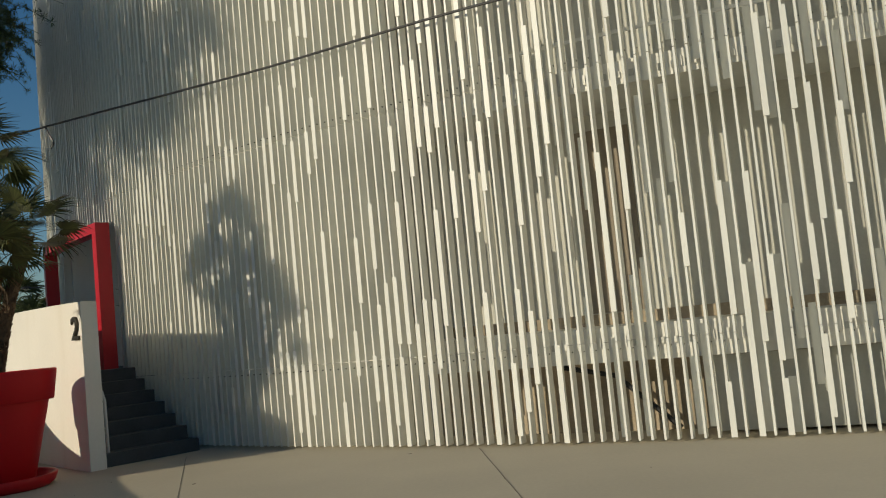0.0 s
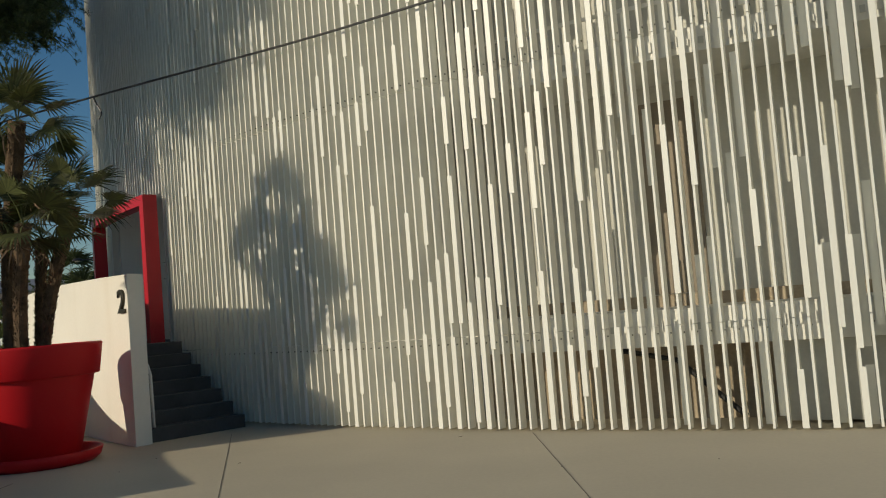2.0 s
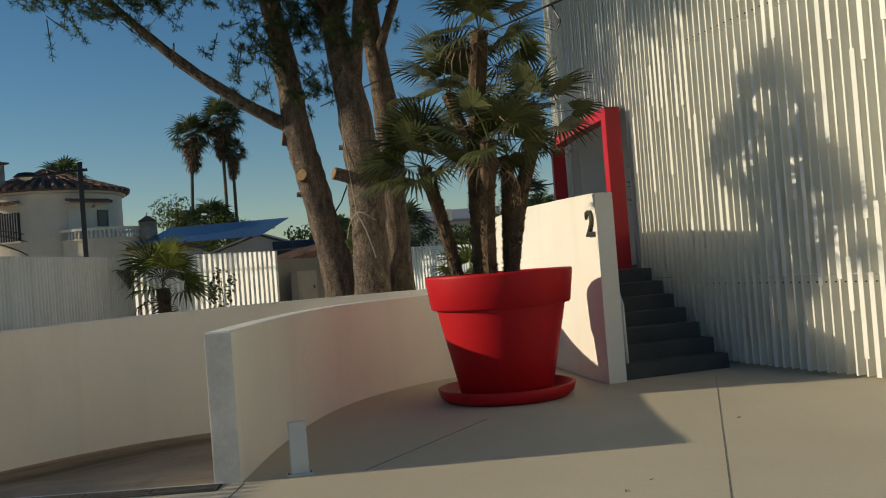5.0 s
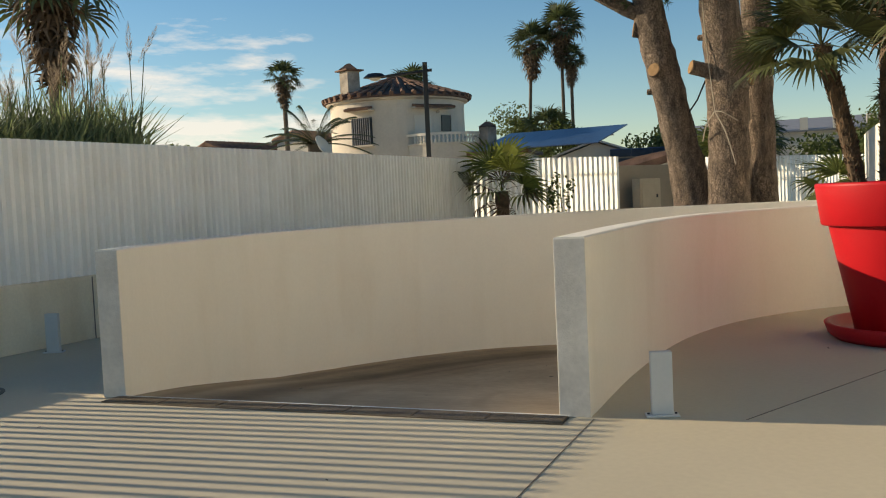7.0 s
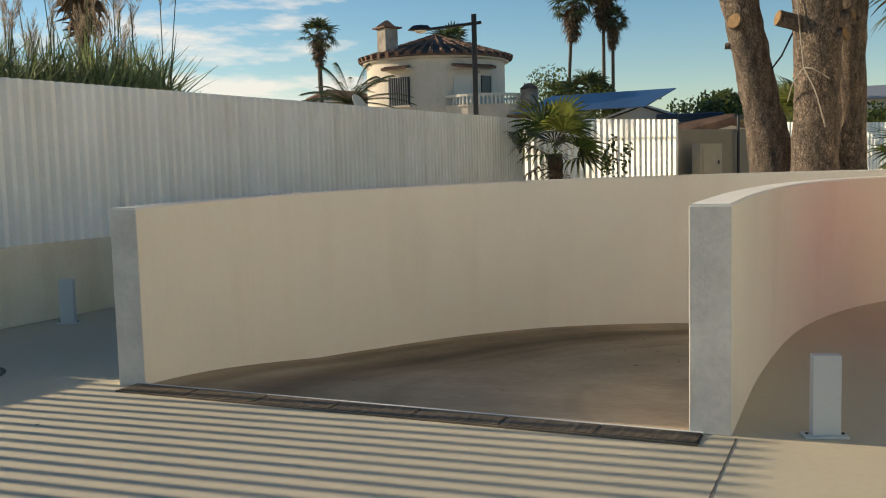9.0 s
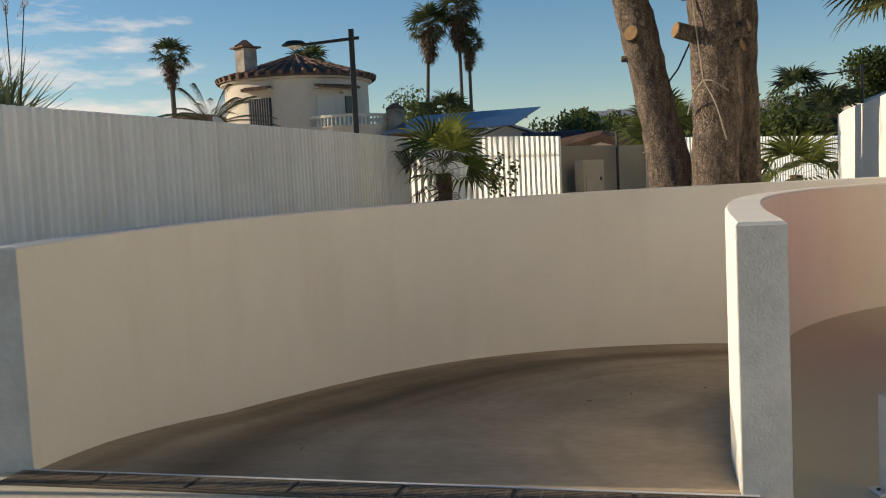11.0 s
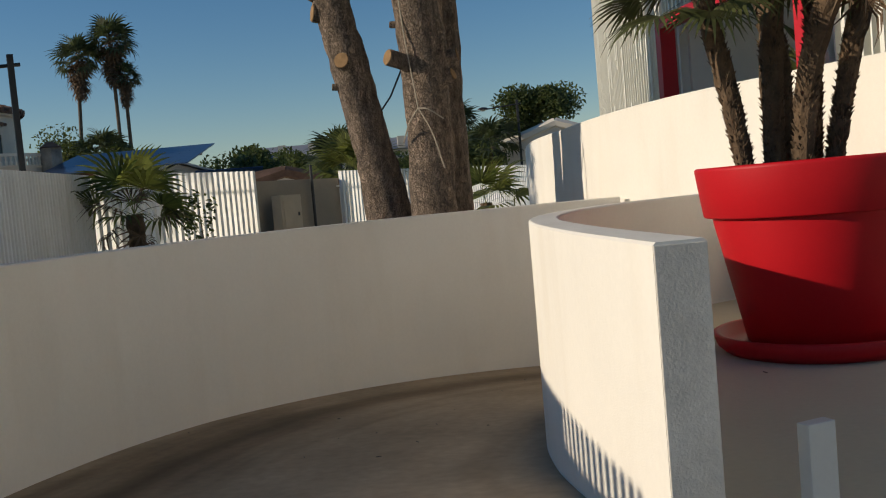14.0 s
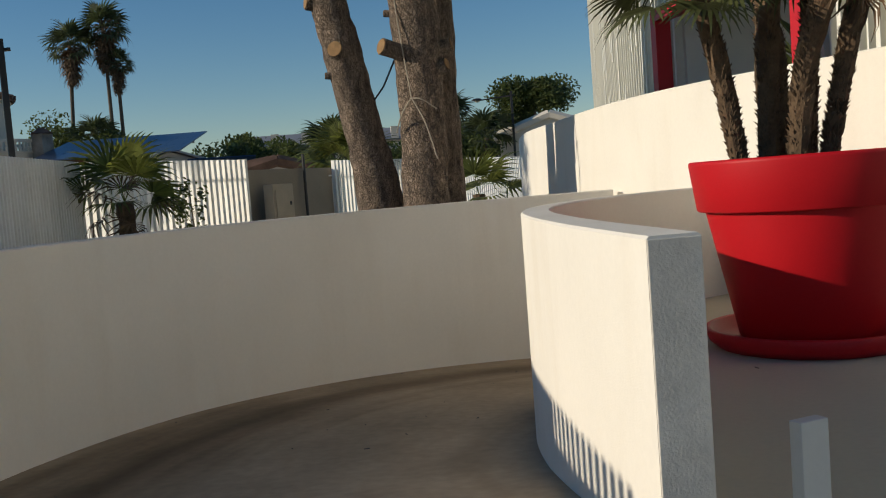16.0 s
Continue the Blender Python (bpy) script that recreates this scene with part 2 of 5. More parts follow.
LC, LR = Vector((-4.5, 10.05)), 6.42  # arc of the outer ramp wall
A0, A1 = 226.9, 121.5
lw_in = [LC + LR * Vector((math.cos(radians(A0 + (A1 - A0) * i / 60)), math.sin(radians(A0 + (A1 - A0) * i / 60)))) for i in range(61)]
lw_out = [LC + (p - LC) * (LR + 0.17) / LR for p in lw_in]
rw_out = [p.xy for p in spline([(-5.78, 7.07, 0), (-6.42, 8.28, 0), (-6.98, 9.55, 0), (-7.24, 10.5, 0), (-7.3, 11.35, 0), (-7.15, 12.25, 0), (-6.8, 13.05, 0), (-6.25, 13.85, 0)], 8)]
rw_in = []
for i, p in enumerate(rw_out):
    d = (rw_out[min(i + 1, len(rw_out) - 1)] - rw_out[max(i - 1, 0)]).normalized()
    rw_in.append(p + Vector((-d.y, d.x)) * 0.2)
rw_in[0] = Vector((-5.95, 6.97))


def ramp_z(i):
    """Height of the ramp along the outer wall, point i of lw_in."""
    s = i / 60 * radians(A0 - A1) * LR
    return float(np.interp(s, (0, 1.05, 2.6, 3.5, 4.3, 6.0, 8.0, 9.5, 12.0), (0, -0.14, -0.37, -0.45, -0.5, -0.59, -0.72, -0.82, -0.98)))


# ground: one sheet with the ramp cut out of it
hole = lw_in + [rw_in[-1 - k] for k in range(len(rw_in))]
outer = [Vector((600 * math.cos(2 * math.pi * k / 48), 600 * math.sin(2 * math.pi * k / 48))) for k in range(48)]
from mathutils import geometry
flat = [(*p, 0.0) for p in outer] + [(*p, 0.0) for p in hole]
tris = geometry.tessellate_polygon([[Vector(v) for v in flat[:48]], [Vector(v) for v in flat[48:]]])
me = bpy.data.meshes.new("ground")
me.from_pydata(flat, [], [t if (Vector(flat[t[1]]) - Vector(flat[t[0]])).cross(Vector(flat[t[2]]) - Vector(flat[t[0]])).z > 0 else t[::-1] for t in tris])
me.materials.append(CONCRETE)
tagged(new("ground", me), "smooth beige poured concrete plaza with saw-cut joints", "ground", kind="structure")

# ramp between the two low walls
bm = bmesh.new()
rows = []
for i in range(61):
    a = lw_in[i]
    j = i / 60 * (len(rw_in) - 1)
    k = min(int(j), len(rw_in) - 2)
    b = rw_in[k].lerp(rw_in[k + 1], j - k)
    rows.append([bm.verts.new((*a.lerp(b, u / 10), ramp_z(i) * (1 - 0.12 * u / 10) - 0.002)) for u in range(11)])
for r, s in zip(rows, rows[1:]):
    for u in range(10):
        bm.faces.new((r[u], r[u + 1], s[u + 1], s[u]))
bmesh.ops.recalc_face_normals(bm, faces=bm.faces[:])
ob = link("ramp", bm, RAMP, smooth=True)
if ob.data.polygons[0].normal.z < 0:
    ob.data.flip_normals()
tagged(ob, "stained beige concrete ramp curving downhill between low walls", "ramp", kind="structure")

# low walls of the ramp
TOP = 1.115
z0 = [ramp_z(i) - 0.3 for i in range(61)]
w = link("wall_ramp_outer", wall_strip(lw_in, lw_out, z0, TOP), STUCCO)
tagged(w, "low curved white stucco wall along the ramp", "wall", kind="structure")
w = link("wall_ramp_inner", wall_strip(rw_in, rw_out, -1.4, TOP), STUCCO)
tagged(w, "low curved white stucco wall between ramp and potted palm", "wall", kind="structure")
# grey primed wall ends, 3 mm proud
for nm, a, b in (("trim_wall_end_outer", lw_in[0], lw_out[0]), ("trim_wall_end_inner", rw_in[0], rw_out[0])):
    d = (b - a).normalized()
    nrm = Vector((d.y, -d.x))
    if nrm.y > 0:
        nrm = -nrm
    m = Matrix.Translation((*((a + b) / 2 + nrm * 0.0), 0.0)) @ Matrix.Rotation(math.atan2(d.y, d.x), 4, "Z")
    e = link(nm, boxed((b - a).length - 0.004, 0.012, TOP - 0.012, 0.003, m), WALL_END)
    tagged(e, "rough grey unpainted end face of the low wall", "wall end", kind="structure")

# tall wall with the house number, round the landing
B0, B1, BR = -132.05, -164.2, 23.5
ang = [B0 + (B1 - B0) * i / 80 for i in range(81)]
zt = [2.16 + 0.06 * math.sin(math.pi * min(1, i / 45)) - (0.1 * max(0, (i - 62) / 18) ** 2) for i in range(81)]
def tall_r(a):
    """Outer radius of the tall wall, which swings out a little towards its free end."""
    return BR + 0.21 * max(0.0, 1 - (B0 - a) / 5.0)


w = link("wall_tall", wall_strip([polar(tall_r(a), a) for a in ang], [polar(tall_r(a) - 0.22, a) for a in ang], -2.2, zt, bevel=0.015), STUCCO)
tagged(w, "tall curved cream white stucco wall round the entrance landing", "wall", kind="structure")
# round building behind the fins
building = thing("round_building", "round white building clad in vertical aluminium fins of varied widths", "building", at=Matrix.Translation((*polar(R, -125), 0)))
INV = building.matrix_world.inverted()


def ring_wall(r0, r1, a0, a1, z0, z1, n=60):
    aa = [a0 + (a1 - a0) * i / n for i in range(n + 1)]
    return wall_strip([polar(r0, a) for a in aa], [polar(r1, a) for a in aa], z0, z1, bevel=0.002)


def under(ob, parent):
    ob.matrix_parent_inverse = parent.matrix_world.inverted()
    return ob


P0, P1, PZ0, PZ1 = -139.0, -148.0, 1.225, 3.60  # entrance portal
EDGE_L, EDGE_R = -172.0, -84.0
under(part("inner_wall", ring_wall(R - 1.5, R - 1.7, P0 + 0.1, EDGE_R, 1.2, 9.6), INNER, building, "plain grey wall behind the fins"), building)
under(part("inner_wall", ring_wall(R - 0.45, R - 0.6, P0 + 0.05, -123.5, 0.0, 9.6), INNER, building), building)
under(part("inner_wall", ring_wall(R - 0.35, R - 0.5, EDGE_L, P1, 0.0, 9.6), INNER, building), building)
under(part("inner_wall", ring_wall(R - 0.35, R - 0.5, P1, P0 + 0.05, PZ1 + 0.25, 9.6), INNER, building), building)
under(part("basement_wall", ring_wall(R - 1.0, R - 1.2, -123.5, EDGE_R, -0.1, 0.83), BROWN, building, "dim brown raw wall below the first floor"), building)
for z0, z1, d in ((0.84, 1.22, 0.0), (3.82, 4.08, 0.0), (6.8, 7.06, 0.0), (9.5, 9.75, 0.0)):
    under(part("floor_slab", ring_wall(R - 0.25, R - 1.6, P0 + 1.2, EDGE_R, z0, z1, 90), BAND, building, "white slab edge with bracket plates"), building)
# flat brown ring: the shade of a recess is put into its colour
under(part("sill_recess", ring_wall(R - 1.46, R - 1.5, -123.4, EDGE_R, 1.22, 1.36), BROWN, building, "brown strip standing for the shaded recess above the slab edge"), building)
under(part("doorway", ring_wall(R - 1.47, R - 1.5, -117.6, -115.7, 1.37, 3.62, 6), BLOCK, building, "brown doorway half hidden behind the fins"), building)
aa = [P0 + 1.2 + (EDGE_R - P0 - 1.2) * i / 60 for i in range(61)]
bm = bmesh.new()
vs = [bm.verts.new(polar(R - 0.05, a, 9.75)) for a in aa] + [bm.verts.new((*(C + Vector((9, -3))), 9.75)), bm.verts.new((*(C + Vector((-4, -3))), 9.75))]
bm.faces.new(vs)
under(part("roof", bm, INNER, building), building)

# fins: narrow deep blades, every so often with a wide front plate
STEP_A = math.degrees(0.134 / R)
n_fin = int((EDGE_R - EDGE_L) / STEP_A)
rng = random.Random(7)


def fin_mesh(name, w, d, h):
    bm = boxed(w, d, h, 0.0, Matrix.Translation((0, d / 2, 0)))
    me = bpy.data.meshes.new(name)
    bm.to_mesh(me)
    bm.free()
    me.materials.append(FIN)
    return me


LEVELS = ((0.03, 1.06), (1.07, 4.04), (4.05, 9.7))
fin_meshes = [fin_mesh("fin", 0.024, 0.13, b - a) for a, b in LEVELS]
rest = bmesh.new()


def fin_at(me, a, r, z, dx=0.0):
    p = polar(r, a, z)
    m = Matrix.Translation(p) @ Matrix.Rotation(radians(a + 90), 4, "Z") @ Matrix.Translation((dx, 0, 0))
    ob = new(me.name, me)
    ob.parent = building
    ob.matrix_basis = INV @ m
    return ob


def rest_box(a, r, z, w, d, h, dx=0.0):
    box(rest, Matrix.Translation(polar(r, a, z)) @ Matrix.Rotation(radians(a + 90), 4, "Z") @ Matrix.Translation((dx, d / 2, 0)), w, d, h)


plate_lengths = (0.55, 0.8, 1.05, 1.35, 1.7)
plate_meshes = [fin_mesh("plate", 0.06, 0.022, h) for h in plate_lengths]
deep_meshes = [fin_mesh("back_plate", 0.075, 0.02, h) for h in plate_lengths]
for i in range(n_fin):
    a = EDGE_L + i * STEP_A
    near = -132.0 < a < -108.0
    gap = P1 < a < P0 - 0.45
    for k, (z0, z1) in enumerate(LEVELS):
        if gap and k < 2:
            if k == 1:
                rest_box(a, R, PZ1 + 0.05, 0.024, 0.13, z1 - PZ1 - 0.05)
            continue
        if near:
            fin_at(fin_meshes[k], a, R, z0)
        else:
            rest_box(a, R, z0, 0.024, 0.13, z1 - z0)
    z = rng.uniform(-0.6, 1.4)
    while z < 8.5:
        j = rng.randrange(5)
        h = plate_lengths[j]
        lo = max(0.03, z)
        inside = gap and lo < PZ1 + 0.1
        if rng.random() < 0.5 and not inside and lo > z - 0.01:
            side = 0.016
            if near and z < 6.0:
                fin_at(plate_meshes[j], a, R + 0.012, lo, side)
            else:
                rest_box(a, R + 0.012, lo, 0.06, 0.022, h, side)
        if rng.random() < 0.55 and not inside and -124 < a:
            if near and z < 6.0 and rng.random() < 0.5:
                fin_at(deep_meshes[j], a + 0.2, R - 0.16, max(0.05, z + rng.uniform(-0.5, 0.5)))
            else:
                rest_box(a + 0.2, R - 0.16, lo, 0.075, 0.02, h)
        z += h + rng.uniform(0.3, 2.4)
tagged(under(part("fin_field", rest, FIN, building), building), kind="stuff")
# stairs to the landing
stairs = thing("entrance_stairs", "seven dark grey stone steps rising beside the fin facade", "stairs", at=Matrix.Translation((*polar(22.6, -133.5), 0)))
S0, TREAD, RISE = -132.35, 0.75, 0.175
for k in range(7):
    a0 = S0 - k * TREAD
    a1 = S0 - (k + 1) * TREAD if k < 6 else -153.0
    bm = ring_wall(22.05, 23.27 + (0.2 if k < 3 else 0.1 if k < 6 else 0), a0, a1, 0.0 if k == 0 else k * RISE - 0.02, (k + 1) * RISE, 4 if k < 6 else 30)
    under(part("step" if k < 6 else "landing", bm, STEP, stairs), stairs)

# red entrance portal
portal = thing("entrance_portal", "bright red steel frame round the wide building entrance", "door frame", at=Matrix.Translation(polar(22.1, P0, PZ0)))


def jamb(a):
    return ring_wall(21.97, 22.2, a - 0.22, a + 0.22, PZ0, PZ1 - 0.16, 2)


under(part("jamb", jamb(P0 - 0.22), RED_PAINT, portal), portal)
under(part("jamb", jamb(P1 + 0.22), RED_PAINT, portal), portal)
under(part("lintel", ring_wall(21.97, 22.2, P1, P0, PZ1 - 0.16, PZ1, 24), RED_PAINT, portal), portal)

# entrance recess behind it
lobby = thing("entrance_recess", "open white entrance court with pale walls and glazed back", "recess", at=Matrix.Translation(polar(20.5, -143, PZ0)))
LOB = material("white interior paint", (0.75, 0.74, 0.70), 0.7, vary=0.04, bump=0.03)
under(part("floor", ring_wall(19.0, 21.9, P1 - 1, P0 - 0.1, PZ0 - 0.2, PZ0 - 0.004, 20), STEP, lobby), lobby)
under(part("back_wall", ring_wall(19.0, 19.2, P1 - 1, P0 + 1, PZ0, PZ1 + 1.6, 20), LOB, lobby), lobby)
for a in (P1, P0):
    m = Matrix.Translation(polar(20.4, a, PZ0)) @ Matrix.Rotation(radians(a + 90), 4, "Z")
    under(part("side_wall", boxed(0.12, 2.6, PZ1 - PZ0 + 1.6, 0.0, m), LOB, lobby), lobby)
# boundary fences
def fence(name, p, q, label, base_h=0.7, top=2.2, period=0.118, width=0.072, depth=0.05, backing=None, pick=None):
    p, q = Vector(p), Vector(q)
    d = (q - p).normalized()
    length = (q - p).length
    yaw = math.atan2(d.y, d.x)
    f = thing(name, label, "fence", at=Matrix.Translation((*p, 0)) @ Matrix.Rotation(yaw, 4, "Z"))
    if base_h:
        part("footing", boxed(length, 0.22, base_h, 0.01, Matrix.Translation((length / 2, 0, 0))), FOOTING, f, "cream rendered concrete footing wall")
    z0 = base_h + 0.015 if base_h else 0.05
    bm = boxed(width, depth, top - z0, 0.003)
    me = bpy.data.meshes.new("slat")
    bm.to_mesh(me)
    bm.free()
    me.materials.append(FENCE)
    ridge = bmesh.new()
    foot, crest = period * 0.46, period * 0.2
    rings = [[ridge.verts.new(v) for v in ((-foot, depth / 2, z), (-crest, -depth / 2, z), (crest, -depth / 2, z), (foot, depth / 2, z))] for z in (0, top - z0)]
    for k in range(4):
        ridge.faces.new((rings[0][k], rings[0][(k + 1) % 4], rings[1][(k + 1) % 4], rings[1][k]))
    ridge.faces.new(rings[0][::-1])
    ridge.faces.new(rings[1])
    bmesh.ops.recalc_face_normals(ridge, faces=ridge.faces[:])
    folded = bpy.data.meshes.new("slat")
    ridge.to_mesh(folded)
    ridge.free()
    folded.materials.append(FENCE)
    rest = bmesh.new()
    n = int(length / period)
    for i in range(n):
        s = (i + 0.5) * period
        if pick is None or pick[0] <= s <= pick[1]:
            ob = new("slat", folded if backing and s > 1.5 else me)
            ob.parent = f
            ob.matrix_basis = pose(s, -0.036, z0 - 0.012, rz=random.uniform(-0.6, 0.6))
        else:
            box(rest, pose(s, -0.03, z0), width, depth, top - z0)
    if backing:
        for i in range(n):
            s = (i + 1.0) * period
            if backing[0] <= s <= backing[1]:
                box(rest, pose(s - period / 2, -0.004, z0 - 0.013), period * 1.0, 0.012, top - z0 - (0.22 if s < 1.6 else 0.01))
    if rest.verts:
        tagged(part("slats", rest, FENCE, f), kind="stuff")
    else:
        rest.free()
    for z in (z0 + 0.12, top - 0.4):
        part("rail", boxed(length, 0.03, 0.04, 0.0, Matrix.Translation((length / 2, 0.085, z))), FENCE, f)
    return f


FD = Vector((-0.424, 0.906))
F1 = Vector((-17.2, 16.34))
F0 = F1 - FD * 13.8
fence("boundary_fence", F0, F1, "long white slatted steel fence on a cream concrete footing", backing=(0.0, 40), pick=(0.0, 24))
fence("boundary_fence", F1, (-16.82, 20.8), "white slatted steel fence with dark gaps beside a fan palm", base_h=0, period=0.165, width=0.075, depth=0.1, pick=(0, 99))
fence("boundary_fence", (-16.6, 24.1), (-15.4, 40.0), "white slatted steel fence behind the pine trunks", base_h=0, top=2.15, period=0.165, width=0.075, depth=0.1, pick=(0, 99))
w = link("wall_block", boxed(3.6, 0.2, 1.97, 0.01, Matrix.Translation((-16.9, 22.45, 0)) @ Matrix.Rotation(radians(86), 4, "Z")), BLOCK)
tagged(w, "brown grey rendered block wall between two white fences", "wall", kind="structure")

# open slatted driveway gate in line with the fence
G0 = F0 - FD * 7.5
gate = thing("driveway_gate", "open slatted white steel driveway gate in the boundary fence", "gate", at=Matrix.Translation((*G0, 0)) @ Matrix.Rotation(math.atan2(FD.y, FD.x), 4, "Z"))
part("plinth_panel", boxed(7.48, 0.1, 0.80, 0.005, Matrix.Translation((3.74, 0, 0.02))), FENCE, gate)
bm = boxed(0.046, 0.05, 1.38, 0.003)
me = bpy.data.meshes.new("slat")
bm.to_mesh(me)
bm.free()
me.materials.append(FENCE)
for i in range(59):
    ob = new("slat", me)
    ob.parent = gate
    ob.matrix_basis = pose(0.06 + i * 0.126, 0, 0.82)
# big red pot on its saucer
PX, PY = -5.52, 11.0
saucer = link("plant_saucer", lathe([(0, 0.0), (0.66, 0.0), (0.72, 0.05), (0.75, 0.135), (0.735, 0.145), (0.70, 0.14), (0.665, 0.06), (0, 0.055)], 64, m=Matrix.Translation((PX, PY, 0.002))), RED, smooth=True)
tagged(saucer, "round red plastic saucer under the big pot", "saucer")
pot = thing("plant_pot", "oversized glossy red plastic plant pot with a thick rim band", "pot", at=Matrix.Translation((PX, PY, 0.06)))
part("body", lathe([(0, 0), (0.48, 0.0), (0.50, 0.02), (0.695, 0.93), (0.70, 0.96), (0.66, 0.96), (0, 0.9)], 64), RED, pot, smooth=True)
part("rim", lathe([(0.70, 0.935), (0.745, 0.935), (0.755, 0.945), (0.80, 1.27), (0.80, 1.29), (0.785, 1.30), (0.745, 1.295), (0.735, 1.27), (0.70, 1.0)], 64), RED, pot, smooth=True)
part("soil", lathe([(0.74, 1.2), (0.5, 1.22), (0, 1.25)], 32), SOIL, pot, smooth=True)
# plants
LEAF = material("fan palm leaf", (0.078, 0.088, 0.03), 0.5, vary=0.35, scale=3, fine=20, bump=0.0, spotted=0.45)
LEAF_YOUNG = material("young fan palm leaf", (0.12, 0.135, 0.035), 0.45, vary=0.35, scale=3, fine=20, bump=0.0, spotted=0.45)
LEAF_DARK = material("tall palm leaf", (0.055, 0.07, 0.028), 0.55, vary=0.3, scale=2, bump=0.0, spotted=0.4)
DEAD = material("dead palm leaf", (0.13, 0.08, 0.045), 0.8, vary=0.3, scale=3, bump=0.0, spotted=0.35)
FIBRE = material("fibrous palm trunk", (0.105, 0.066, 0.037), 0.95, vary=0.45, scale=9, fine=50, bump=0.8, bump_scale=60, spotted=0.3)
BARK = material("flaky pine bark", (0.29, 0.215, 0.16), 0.95, vary=0.6, scale=11, fine=42, bump=0.7, bump_scale=55, stretch=(1, 1, 0.35))
bn, bl = BARK.node_tree.nodes, BARK.node_tree.links
plates = bn.new("ShaderNodeTexVoronoi")
plates.feature = "DISTANCE_TO_EDGE"
plates.inputs["Scale"].default_value = 40
bmap = bn.new("ShaderNodeMapping")
bmap.inputs["Scale"].default_value = (1, 1, 0.28)
warp = bn.new("ShaderNodeTexNoise")
warp.inputs["Scale"].default_value = 9
wmix = bn.new("ShaderNodeMix")
wmix.data_type = "VECTOR"
wmix.inputs["Factor"].default_value = 0.16
bgeo = bn.new("ShaderNodeNewGeometry")
bl.new(bgeo.outputs["Position"], warp.inputs["Vector"])
bl.new(bgeo.outputs["Position"], wmix.inputs["A"])
bl.new(warp.outputs["Color"], wmix.inputs["B"])
bl.new(wmix.outputs["Result"], bmap.inputs["Vector"])
bl.new(bmap.outputs["Vector"], plates.inputs["Vector"])
crack = bn.new("ShaderNodeMapRange")
crack.inputs["From Max"].default_value = 0.16
bl.new(plates.outputs["Distance"], crack.inputs["Value"])
tone = bn.new("ShaderNodeMix")
tone.data_type, tone.blend_type = "RGBA", "MULTIPLY"
tone.inputs["Factor"].default_value = 0.45
pb = bn["Principled BSDF"]
src = pb.inputs["Base Color"].links[0].from_socket
bl.new(src, tone.inputs["A"])
bl.new(crack.outputs["Result"], tone.inputs["B"])
bl.new(tone.outputs["Result"], pb.inputs["Base Color"])
deep = bn.new("ShaderNodeBump")
deep.inputs["Strength"].default_value, deep.inputs["Distance"].default_value = 1.0, 0.03
bl.new(crack.outputs["Result"], deep.inputs["Height"])
bl.new(pb.inputs["Normal"].links[0].from_socket, deep.inputs["Normal"])
bl.new(deep.outputs["Normal"], pb.inputs["Normal"])
CUT = material("sawn pine wood", (0.27, 0.155, 0.065), 0.8, vary=0.25, scale=14, bump=0.1)
NEEDLE = material("pine needles", (0.05, 0.075, 0.025), 0.6, vary=0.35, scale=2, bump=0.0, spotted=0.45)
SHRUB = material("broad shrub leaf", (0.085, 0.105, 0.032), 0.6, vary=0.35, scale=1.2, bump=0.0, spotted=0.45)
REED = material("reed blade", (0.15, 0.18, 0.085), 0.6, vary=0.3, scale=2, bump=0.0, spotted=0.4)
PLUME = material("reed plume", (0.30, 0.23, 0.165), 0.9, vary=0.25, scale=4, bump=0.0, spotted=0.25)
TRUNK_GREY = material("grey palm trunk", (0.11, 0.085, 0.06), 0.9, vary=0.35, scale=6, bump=0.5, bump_scale=30)


def let_light_through(m, share):
    """Thin leaves: part of the light that falls on one side shows on the other."""
    n, l = m.node_tree.nodes, m.node_tree.links
    b = n["Principled BSDF"]
    tl, mxs, gain = n.new("ShaderNodeBsdfTranslucent"), n.new("ShaderNodeMixShader"), n.new("ShaderNodeHueSaturation")
    gain.inputs["Value"].default_value, gain.inputs["Saturation"].default_value = 1.7, 1.1
    l.new(b.inputs["Base Color"].links[0].from_socket, gain.inputs["Color"])
    l.new(gain.outputs["Color"], tl.inputs["Color"])
    mxs.inputs["Fac"].default_value = share
    l.new(b.outputs[0], mxs.inputs[1])
    l.new(tl.outputs[0], mxs.inputs[2])
    l.new(mxs.outputs[0], n["Material Output"].inputs["Surface"])


for leaf_material, share in ((LEAF, 0.12), (LEAF_YOUNG, 0.35), (LEAF_DARK, 0.25), (NEEDLE, 0.3), (SHRUB, 0.35), (REED, 0.35), (PLUME, 0.3)):
    let_light_through(leaf_material, share)


